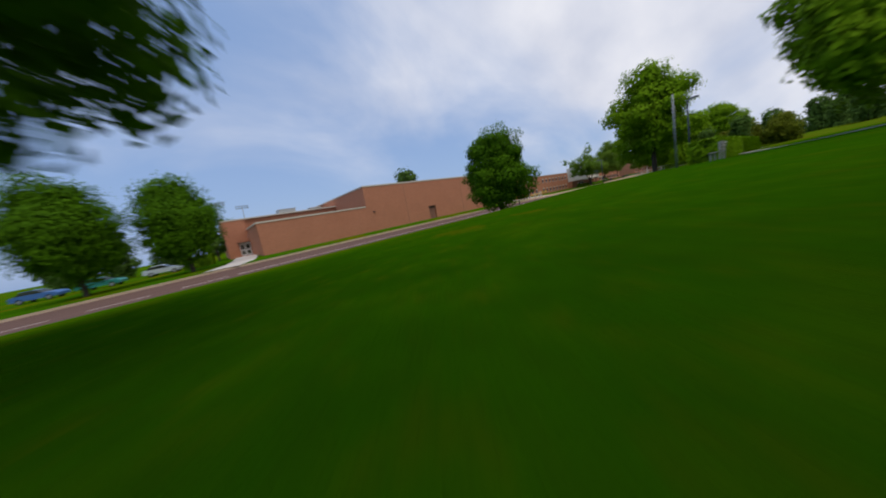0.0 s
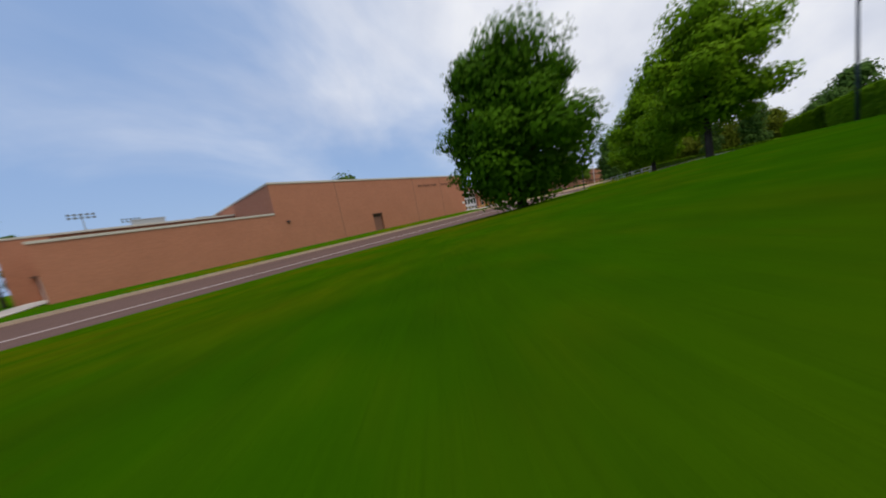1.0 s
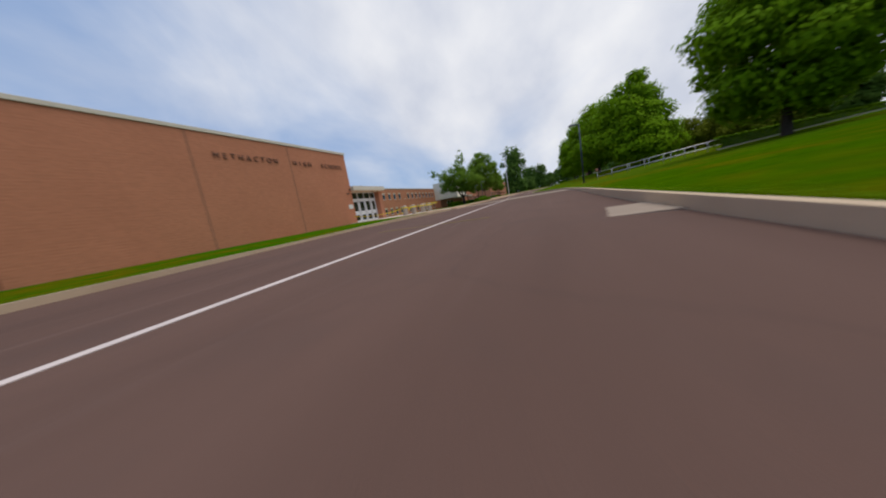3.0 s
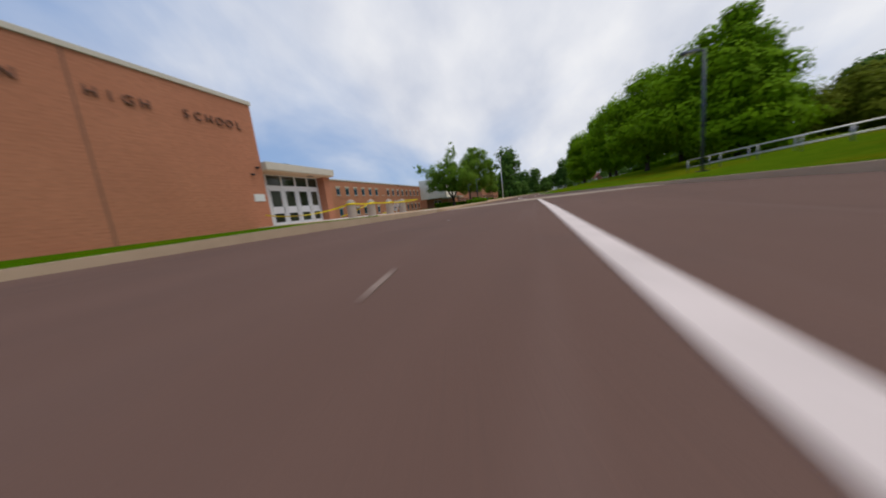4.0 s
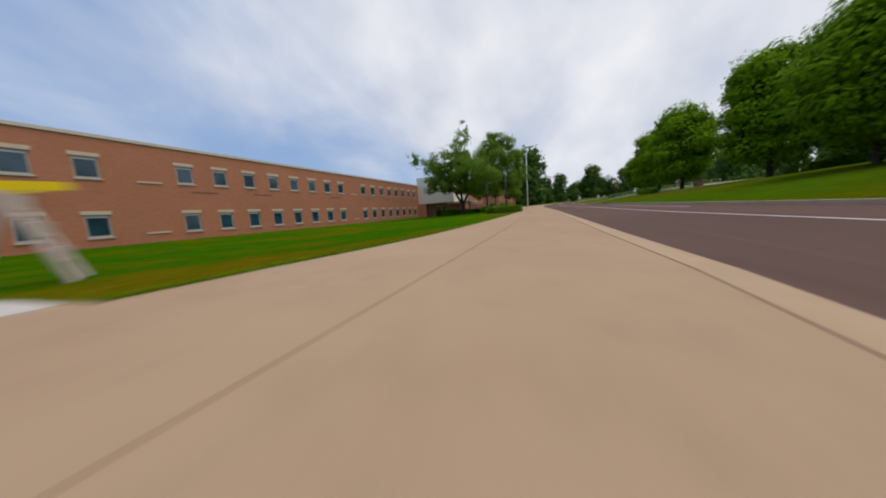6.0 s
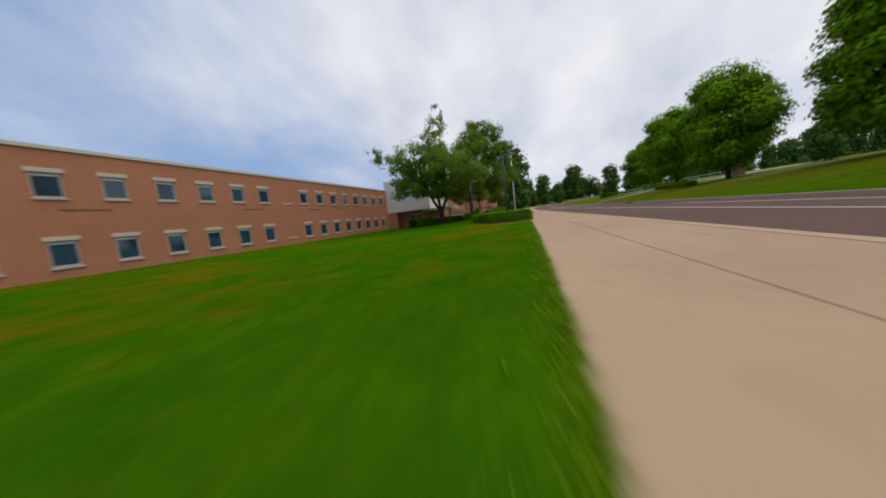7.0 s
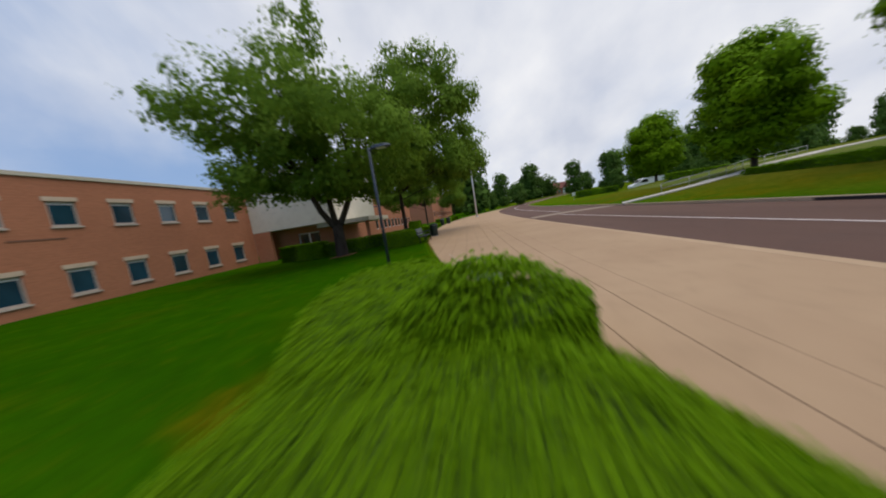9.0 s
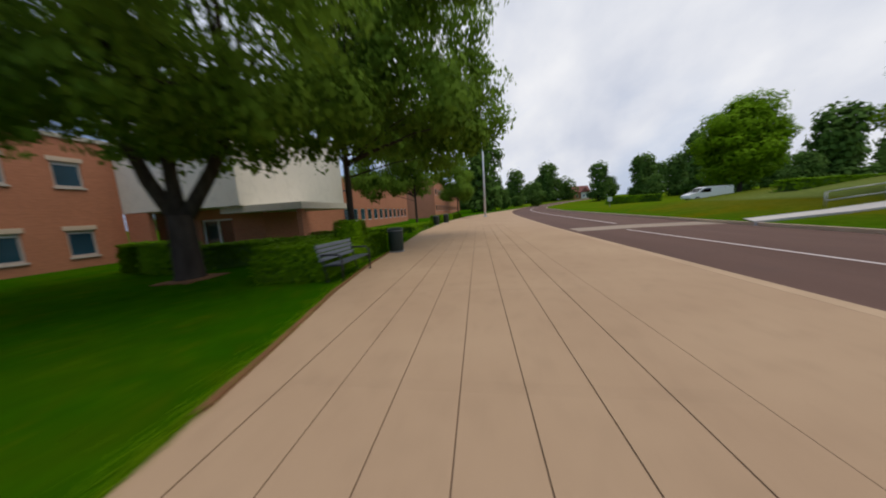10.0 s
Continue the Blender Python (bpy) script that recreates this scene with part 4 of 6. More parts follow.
house = thing("far_house", (36, 285, 7.0), "far red-brick house with white gable and red-brown roof", "house")
part("wall", boxes((30.5, 41.5, 280, 290, 4, 10.4)), BRICK, house)


def gable_roof(x0, x1, y0, y1, z0, z1, along):
    bm = bmesh.new()
    xm, ym = (x0 + x1) / 2, (y0 + y1) / 2
    ridge = ((x0, ym, z1), (x1, ym, z1)) if along == "x" else ((xm, y0, z1), (xm, y1, z1))
    vs = [bm.verts.new(p) for p in ((x0, y0, z0), (x1, y0, z0), (x1, y1, z0), (x0, y1, z0)) + ridge]
    quads = ((0, 1, 5, 4), (2, 3, 4, 5), (3, 0, 4), (1, 2, 5), (0, 3, 2, 1)) if along == "x" else ((1, 2, 5, 4), (3, 0, 4, 5), (0, 1, 4), (2, 3, 5), (0, 3, 2, 1))
    for q in quads:
        bm.faces.new([vs[i] for i in q])
    return bm


part("roof", gable_roof(29.9, 42.1, 279.4, 290.6, 10.4, 14.6, "x"), REDROOF, house, "red-brown shingle roof")
part("gable_wall", boxes((36.6, 40.6, 278.6, 279.99, 4, 10.4)), STUCCO, house, "white gabled bay")
part("gable_roof", gable_roof(36.2, 41.0, 278.2, 284, 10.41, 13.4, "y"), REDROOF, house)
part("chimney", boxes((31.8, 32.7, 284.5, 285.5, 12, 15.8), bevel=0.04), BRICK, house)
for x, y, z in ((31.4, 279.9, 7.6), (33.8, 279.9, 7.6), (37.2, 278.5, 7.6), (39.0, 278.5, 7.6), (33.8, 279.9, 4.9), (38.0, 278.5, 4.9)):
    w = part("window", boxes((x, x + 1.2, y, y + 0.07, z, z + 1.5)), WHITE, house)
    part("pane", boxes((x + 0.12, x + 1.08, y - 0.05, y - 0.01, z + 0.12, z + 1.38)), GLASS, w)

# ---- plants ----


def leaf_mesh(points, normals, size, rng, droop=0.0, blade=1.5):
    """One small bent leaf spray per point: two quads folded along the middle."""
    n = len(points)
    a = rng.normal(size=(n, 3))
    a -= (a * normals).sum(1)[:, None] * normals
    a /= np.linalg.norm(a, axis=1)[:, None] + 1e-9
    a[:, 2] -= droop
    b = np.cross(normals, a)
    s = size * rng.uniform(0.6, 1.35, n)[:, None]
    tip, root = points + a * s * blade * 0.5, points - a * s * blade * 0.5
    fold = normals * s * 0.18
    l1, r1 = points + b * s * 0.5 - fold, points - b * s * 0.5 - fold
    verts = np.stack([root, l1, tip, r1], 1).reshape(-1, 3)
    k = np.arange(n) * 4
    faces = np.stack([k, k + 1, k + 2, k + 3], 1)
    return verts, faces


def leafy_object(name, verts, faces, material, parent, label=""):
    me = bpy.data.meshes.new(name)
    me.vertices.add(len(verts))
    me.vertices.foreach_set("co", np.asarray(verts, np.float32).ravel())
    nf = len(faces)
    me.loops.add(nf * 4)
    me.loops.foreach_set("vertex_index", np.asarray(faces, np.int32).ravel())
    me.polygons.add(nf)
    me.polygons.foreach_set("loop_start", np.arange(0, nf * 4, 4, dtype=np.int32))
    me.update(calc_edges=True)
    me.materials.append(material)
    ob = new(name, me)
    ob.parent = parent
    if label:
        tagged(ob, label)
    return ob


def sphere_points(n, rng):
    v = rng.normal(size=(n, 3))
    return v / np.linalg.norm(v, axis=1)[:, None]


def make_tree(label, height, radius, base, trunk, leaves, size, seed, material, shape="round", lobes=26, open_crown=0.0, category="tree", droop=0.15, group="", core=4, lobe=(0.22, 0.40), fork=False, sway=(0, 0), shift=(0, 0), extra=(), squash=0.8, limb_parts=False, gap=None):
    """A tree at the origin: tapered trunk, limbs to every main lobe, and a crown of many leaf sprays in uneven lobes."""
    rng = np.random.default_rng(seed)
    t = thing("tree", (0, 0, 0), label, category, group)
    ch = height - base
    lob = []
    while len(lob) < lobes:
        z = rng.uniform(0.04, 0.97)
        if shape == "round":
            env = radius * max(0.18, math.sin(math.pi * min(max(z * 0.86 + 0.14, 0), 1)) ** 0.6)
        elif shape == "cone":
            env = radius * (1.02 - z) ** 0.8
        elif shape == "oval":
            env = radius * max(0.2, math.sin(math.pi * (z * 0.78 + 0.16)) ** 0.5)
        else:
            env = radius * max(0.12, math.sin(math.pi * min(z * 0.72 + 0.22, 1)) ** 0.8)
        a = rng.uniform(0, 2 * math.pi)
        r = env * math.sqrt(rng.uniform(0.05, 1.0)) * 0.82
        lr = radius * rng.uniform(*lobe) * (1.0 if z < 0.85 else 0.7)
        x, y, z = r * math.cos(a), r * math.sin(a), base + z * ch
        if not gap or not gap(x + shift[0], y + shift[1], z):
            lob.append((x, y, z, lr))
    for k in range(core):
        z = 0.12 + 0.76 * k / max(core - 1, 1)
        wide = {"cone": 1.0 - 0.85 * z, "oval": 0.62}.get(shape, 0.68 * math.sin(math.pi * (0.2 + 0.6 * z)))
        lob.append((rng.normal(0, 0.08 * radius), rng.normal(0, 0.08 * radius), base + z * ch, radius * wide))
    lob = [(x + shift[0], y + shift[1], z, lr) for x, y, z, lr in lob] + list(extra)
    lob = [(x + sway[0] * (z - base) / ch, y + sway[1] * (z - base) / ch, z, lr) for x, y, z, lr in lob]
    # trunk and limbs
    bm = bmesh.new()
    lean = rng.normal(0, 0.03, 2)
    top = base + ch * 0.55
    pts = [(0, 0, -0.15), (0, 0, 0.12), (lean[0] * 0.5, lean[1] * 0.5, base * 0.6 + 0.2), (lean[0], lean[1], base + 0.4),
           (lean[0] * 3, lean[1] * 3, (base + top) / 2), (lean[0] * 5, lean[1] * 5, top)]
    arms = []
    if fork:
        tube(bm, [(0, 0, -0.15), (0, 0, 0.2), (0, 0, 1.2), (0, 0.02, fork)], [trunk * 1.45, trunk * 1.1, trunk, trunk * 0.95], 12)
        for sx, sy, sz in ((-1, 0.3, 0.62), (1.6, 1.2, 0.46), (0.1, 0.6, 0.6)):
            ex, ey, ez = sx * radius * 0.36 + shift[0] * 0.7, sy * radius * 0.4 + shift[1] * 0.5, base + ch * sz
            arms.append((ex, ey, ez))
            tube(bm, [(0, 0, fork - 0.35), (ex * 0.32, ey * 0.3, fork + 1.2), (ex * 0.7, ey * 0.7, (fork + ez) / 2 + 0.6), (ex, ey, ez)],
                 [trunk * 0.62, trunk * 0.55, trunk * 0.36, trunk * 0.1], 9)
    else:
        tube(bm, pts, [trunk * 1.5, trunk * 1.12, trunk, trunk * 0.82, trunk * 0.5, trunk * 0.2], 10)
    part("trunk", bm, BARK, t, smooth=True)
    if not limb_parts:
        bm = bmesh.new()
    order = sorted(lob, key=lambda q: -q[3])[: min(max(9, lobes // 2), 26)]
    for x, y, z, lr in order:
        z0 = min(base * 0.75 + (z - base) * 0.4, top - 0.2)
        mid = (x * 0.45, y * 0.45, z0 + (z - z0) * 0.6)
        rr = trunk * rng.uniform(0.22, 0.38)
        start = (0, 0, z0)
        if arms:
            ax, ay, az = min(arms, key=lambda q: math.hypot(q[0] - x, q[1] - y))
            start = (ax * 0.62, ay * 0.62, (fork + az) / 2 + 0.3)
            mid = tuple((p + q) / 2 for p, q in zip(start, (x, y, z + 0.8)))
        if limb_parts:
            bm = bmesh.new()
        tube(bm, [start, mid, (x + (start[0] - x) * 0.08, y + (start[1] - y) * 0.08, z)], [rr, rr * 0.65, rr * 0.2], 5)
        if limb_parts:
            part("limb", bm, BARK, t, smooth=True)
    if not limb_parts:
        part("branchwork", bm, BARK, t, smooth=True)
    # leaves: shells of the lobes, thinner inside
    share = np.array([q[3] ** 2 for q in lob])
    share = share / share.sum()
    P, N = [], []
    for (x, y, z, lr), s in zip(lob, share):
        n = int(leaves * s)
        d = sphere_points(n, rng)
        r = lr * (1 - 0.45 * rng.uniform(0, 1, n) ** 2.2 + rng.normal(0, 0.05 + 0.10 * open_crown, n))
        bump = 1 + 0.16 * np.sin(d[:, 0] * 7 + x * 3) * np.sin(d[:, 1] * 6 + y * 2) + 0.10 * np.sin(d[:, 2] * 9 + z)
        p = np.array([x, y, z]) + d * (r * bump)[:, None] * np.array([1.08, 1.08, squash])
        nn = d + rng.normal(0, 0.17, (n, 3))
        nn[:, 2] += 0.35
        P.append(p)
        N.append(nn / (np.linalg.norm(nn, axis=1)[:, None] + 1e-9))
    P, N = np.concatenate(P), np.concatenate(N)
    if open_crown:
        airy = 0.62 + 0.5 * np.clip((P[:, 2] - base) / ch, 0, 1)
        keep = np.array([noise.noise(Vector(p) * 0.9) for p in P]) > (-0.55 + open_crown * 0.55 * airy)
        P, N = P[keep], N[keep]
    v, f = leaf_mesh(P, N, size, rng, droop)
    leafy_object("crown", v, f, material, t)
    return t


def plant(t, x, y, scale=1.0, turn=0.0, z=None, first=False):
    z = lawn_z(x, y) if z is None else z
    m = pose(x, y, z - 0.03, 0, 0, turn) @ Matrix.Diagonal((scale, scale, scale, 1))
    if first:
        t.matrix_basis = m
        return t
    return copy_thing(t, m)


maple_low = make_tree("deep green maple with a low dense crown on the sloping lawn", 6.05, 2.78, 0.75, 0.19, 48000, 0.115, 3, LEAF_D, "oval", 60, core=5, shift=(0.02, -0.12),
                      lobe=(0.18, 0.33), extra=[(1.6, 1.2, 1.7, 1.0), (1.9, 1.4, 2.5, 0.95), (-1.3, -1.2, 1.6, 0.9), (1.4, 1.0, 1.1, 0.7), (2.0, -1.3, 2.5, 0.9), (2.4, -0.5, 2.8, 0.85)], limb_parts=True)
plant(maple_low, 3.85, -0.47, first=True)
maple_big = make_tree("tall dense green maple beside the road", 12.0, 5.2, 2.3, 0.24, 36000, 0.22, 5, LEAF_A, "round", 52, group="maples along the road", lobe=(0.18, 0.34))
plant(maple_big, 0.7, 94, 0.85, 40, first=True)
maple_road = make_tree("green maple with a clear trunk on the crest of the bank", 10.0, 4.1, 2.7, 0.2, 30000, 0.18, 14, LEAF_A, "round", 42, lobe=(0.18, 0.32), core=4, shift=(0.3, -0.2),
                       extra=[(-2.6, 1.2, 2.4, 1.2), (-3.0, 1.6, 3.6, 1.3), (0.3, 0.0, 9.5, 0.9), (0.2, 0.0, 10.2, 0.5)])
plant(maple_road, 10.45, 16.9, 1.0, 0, first=True)
maple_b = make_tree("dense green maple on the grass bank", 11.0, 4.9, 2.2, 0.22, 32000, 0.22, 8, LEAF_A, "round", 46, group="maples along the road", lobe=(0.18, 0.34))
plant(maple_b, 2.66, 108.5, 0.95, first=True)
for x, y, s, a in ((1.2, 71, 0.93, 200), (6.3, 33.7, 1.03, 310)):
    plant(maple_big, x, y, s, a)
for x, y, s, a in ((1.0, 58.6, 0.85, 255), (3.0, 82.5, 1.03, 30), (22.3, 1.0, 0.86, 170), (26, 14, 1.0, 280), (30, 30, 1.0, 20), (5, 126, 0.87, 300), (6, 64, 0.9, 10), (8.5, 82.0, 1.12, 120)):
    plant(maple_b, x, y, s, a)
maple_peak = make_tree("tall pointed green maple beside the road", 10.3, 3.7, 1.0, 0.22, 32000, 0.20, 52, LEAF_A, "cone", 46, core=5, lobe=(0.18, 0.34),
                       extra=[(1.6, -0.4, 5.4, 1.4), (1.8, 0.4, 3.2, 1.5), (-2.6, 0.4, 3.4, 1.9), (-2.0, 1.2, 5.2, 1.7), (0.8, -0.2, 7.2, 1.3), (0.2, 0.1, 9.6, 0.8), (-1.4, -1.0, 6.4, 1.4),
                              (-2.4, 1.0, 7.4, 1.6), (-1.4, 0.6, 8.6, 1.1), (-3.4, 1.8, 6.0, 1.8), (-4.0, 2.4, 3.8, 1.9)])
plant(maple_peak, 4.4, 51.3, first=True)
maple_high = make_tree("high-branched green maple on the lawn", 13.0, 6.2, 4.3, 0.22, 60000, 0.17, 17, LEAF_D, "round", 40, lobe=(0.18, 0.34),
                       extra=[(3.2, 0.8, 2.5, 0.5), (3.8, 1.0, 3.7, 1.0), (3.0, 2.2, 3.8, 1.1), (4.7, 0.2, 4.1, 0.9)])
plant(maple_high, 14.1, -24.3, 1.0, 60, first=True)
# unseen behind the start of the path, added to shade the lawn
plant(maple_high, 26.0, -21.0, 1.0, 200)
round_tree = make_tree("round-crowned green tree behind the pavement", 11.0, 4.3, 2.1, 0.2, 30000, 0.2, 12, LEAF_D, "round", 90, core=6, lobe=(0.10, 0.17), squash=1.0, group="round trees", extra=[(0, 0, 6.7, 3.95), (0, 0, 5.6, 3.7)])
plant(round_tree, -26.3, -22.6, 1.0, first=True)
plant(round_tree, -25.1, -30.8, 1.03, 130)
elm = make_tree("large open-crowned tree with a forked trunk on the lawn", 12.4, 5.5, 4.2, 0.38, 86000, 0.13, 21, LEAF_B, "vase", 66, 1.0, droop=0.6, core=0, lobe=(0.12, 0.24), fork=2.2, gap=lambda x, y, z: z > 9.6 and -6.5 < x < 0.3,
                shift=(-1.6, -1.4), extra=[(-0.6, -4.0, 11.4, 1.4), (-4.2, -4.2, 9.2, 1.4), (2.6, -1.5, 8.8, 2.0), (3.6, 0.6, 9.8, 2.0), (0.6, -3.8, 10.6, 2.0), (2.0, -4.2, 8.4, 1.6), (-2.0, -5.4, 9.6, 1.9), (1.2, -2.4, 13.2, 1.7), (1.6, -2.7, 14.2, 1.0), (1.7, -2.8, 15.0, 0.7), (1.5, -2.9, 15.8, 0.45), (-8.2, -4.0, 11.2, 0.8), (-7.6, -3.6, 10.6, 1.1),
                                           (-7.2, -3.0, 10.2, 1.3), (2.5, -2.5, 5.2, 1.4), (3.5, -3.5, 6.0, 1.4), (0.9, -3.0, 5.0, 1.3), (4.0, -0.8, 5.2, 1.5), (-2.0, -3.0, 4.9, 1.2),
                                           (-3.0, -6.0, 8.6, 1.3), (5.2, -0.6, 7.0, 1.5), (5.4, 1.2, 5.6, 1.3), (2.0, -4.6, 7.4, 1.5), (-4.0, -3.2, 5.6, 1.3), (2.2, 1.0, 5.2, 1.7), (1.0, 2.0, 6.4, 1.8), (-5.6, -1.6, 5.2, 1.2),
                                           (5.1, -3.0, 7.2, 1.5), (6.2, -3.8, 6.6, 1.4), (4.2, -6.0, 7.6, 1.6), (2.1, -7.0, 8.2, 1.6), (6.8, -2.0, 6.2, 1.2), (2.5, 1.5, 4.7, 1.1), (3.6, 3.0, 5.0, 1.2), (1.5, -1.5, 4.7, 1.0)], squash=0.85, limb_parts=True)
plant(elm, -31.0, 99.6, 1.0, 0, first=True)
birch = make_tree("slim-trunked airy tree beside the pavement", 15.2, 5.6, 4.3, 0.15, 72000, 0.13, 25, LEAF_B, "vase", 62, 0.74, droop=0.6, core=0, lobe=(0.13, 0.26), shift=(2.5, 0.6), extra=[(5.4, 3.4, 5.6, 1.2), (6.3, 4.4, 6.6, 1.4), (5.0, 5.0, 6.4, 1.4), (6.0, 3.6, 8.2, 1.4)], squash=0.9, limb_parts=True)
plant(birch, -27.3, 104.2, 1.0, 0, first=True)
plant(birch, -28.4, 121.0, 0.8, 150)
plant(birch, -25.8, 139.0, 0.66, 250)
olive_shrub = make_tree("olive-green rounded shrub on the grass bank", 3.4, 2.1, 0.2, 0.07, 5000, 0.16, 61, LEAF_O, "round", 20, core=4, category="shrub", group="olive shrubs")
plant(olive_shrub, 9.6, 54.0, first=True)
for x, y, k, a in ((12.4, 53.2, 1.05, 80), (15.2, 51.0, 1.1, 170), (14.2, 56.0, 1.3, 250), (18.5, 50.0, 1.2, 310)):
    plant(olive_shrub, x, y, k, a)
cedar = make_tree("thin layered tree with sparse flat branches", 10.5, 3.0, 1.6, 0.16, 7000, 0.2, 37, LEAF_C, "vase", 24, 0.6, core=0, lobe=(0.12, 0.3), droop=0.0)
plant(cedar, -46.0, -19.8, 1.0, first=True)

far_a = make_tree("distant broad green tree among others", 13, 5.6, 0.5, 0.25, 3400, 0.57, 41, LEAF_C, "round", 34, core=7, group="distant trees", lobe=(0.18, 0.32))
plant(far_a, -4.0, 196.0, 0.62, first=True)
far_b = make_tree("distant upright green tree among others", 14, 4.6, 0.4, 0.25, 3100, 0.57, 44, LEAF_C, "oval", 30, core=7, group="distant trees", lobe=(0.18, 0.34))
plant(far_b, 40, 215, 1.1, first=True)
plant(far_b, 18, 200, 0.85, 40)
# two shrunk copies near the bank hedge, placed to fill a gap in the camera's view
plant(far_b, 11.8, 37.6, 0.27, 110)
plant(far_b, 15.2, 36.4, 0.30, 260)
rng = np.random.default_rng(7)
FAR = [(-9, 215, .9), (-16, 228, 1.1), (-24, 236, 1.15), (-33, 250, 1.3), (8, 262, 1.3), (20, 300, 1.3), (27, 190, .8), (36, 236, 1.15), (46, 205, 1.1), (56, 190, 1.15),
       (20, 170, .78), (33, 164, 1.), (44, 168, 1.15), (58, 160, 1.2), (18, 134, .62), (27, 140, .8), (38, 142, .95), (50, 138, 1.), (26, 118, .8), (36, 112, .9),
       (12, 256, 1.3), (21.5, 260, 1.1), (2, 256, 1.0), (-9, 250, .95), (-16, 252, 1.05), (-22.5, 182, 1.5), (-15, 192, .82),
       (24, 104, .6), (26, 90, .42), (34, 82, 1.3), (27, 62, .6), (30, 48, .62), (36, 36, 1.), (40, 22, .9), (44, 8, .9), (46, -6, .9), (50, -20, .9),
       (-82, 47, 1.36), (-75, 62.5, 1.2), (-79, 78.8, 1.48), (-74, 90, .95), (-76, 104, 1.), (-70, 150, 1.), (-68, 170, 1.1), (-50, 232, 1.1), (-66, 215, 1.2),
       (-58, -34, .9), (-70, -44, 1.), (-84, -30, 1.), (-38, -52, .9), (-96, -50, 1.1), (-60, -62, 1.), (-110, -20, 1.1), (-30, -60, 1.)]
for x, y, s in FAR:
    plant(far_a if rng.random() < 0.6 else far_b, x, y, s * rng.uniform(0.92, 1.08), rng.uniform(0, 360))
for k in range(34):
    x, y = rng.uniform(18, 110), rng.uniform(165, 300)
    if x > 24 + (y - 165) * 0.36 or x < 12:
        plant(far_a if k % 2 else far_b, x + 4, y, rng.uniform(0.75, 1.1), rng.uniform(0, 360))
for k in range(34):
    a = rng.uniform(-0.35, 1.25) * math.pi
    d = rng.uniform(170, 330)
    x, y = 30 + d * math.cos(a), 60 + d * math.sin(a)
    if x < -20 or y > 190:
        plant(far_a if k % 2 else far_b, x, y, rng.uniform(0.9, 1.4), rng.uniform(0, 360))


# the wood that closes the view where the road bends away
rng = np.random.default_rng(19)
P, N = [], []
for k in range(260):
    x = rng.uniform(-60, 27)
    y = 259 + rng.uniform(-2, 5) + max(-x - 25, 0) * 0.2
    tall = steps(x, [(-60, 12), (-12, 12), (-5, 9), (0, 10.5), (6, 14), (13, 16), (17, 14), (23, 13.5), (27, 10)])
    r = rng.uniform(1.8, 3.2)
    z = lawn_z(x, y) + rng.uniform(0, 1) ** 0.8 * (tall - r)
    d = sphere_points(130, rng)
    P.append(np.array([x, y, z]) + d * r * rng.uniform(0.75, 1.08, 130)[:, None])
    nn = d + rng.normal(0, 0.4, (130, 3))
    N.append(nn / np.linalg.norm(nn, axis=1)[:, None])
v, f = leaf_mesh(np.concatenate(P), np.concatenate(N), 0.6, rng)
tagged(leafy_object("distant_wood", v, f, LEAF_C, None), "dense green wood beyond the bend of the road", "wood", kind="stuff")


def inside(poly, x, y):
    hit = False
    for (x0, y0), (x1, y1) in zip(poly, poly[1:] + poly[:1]):
        if (y0 > y) != (y1 > y) and x < (x1 - x0) * (y - y0) / (y1 - y0) + x0:
            hit = not hit
    return hit


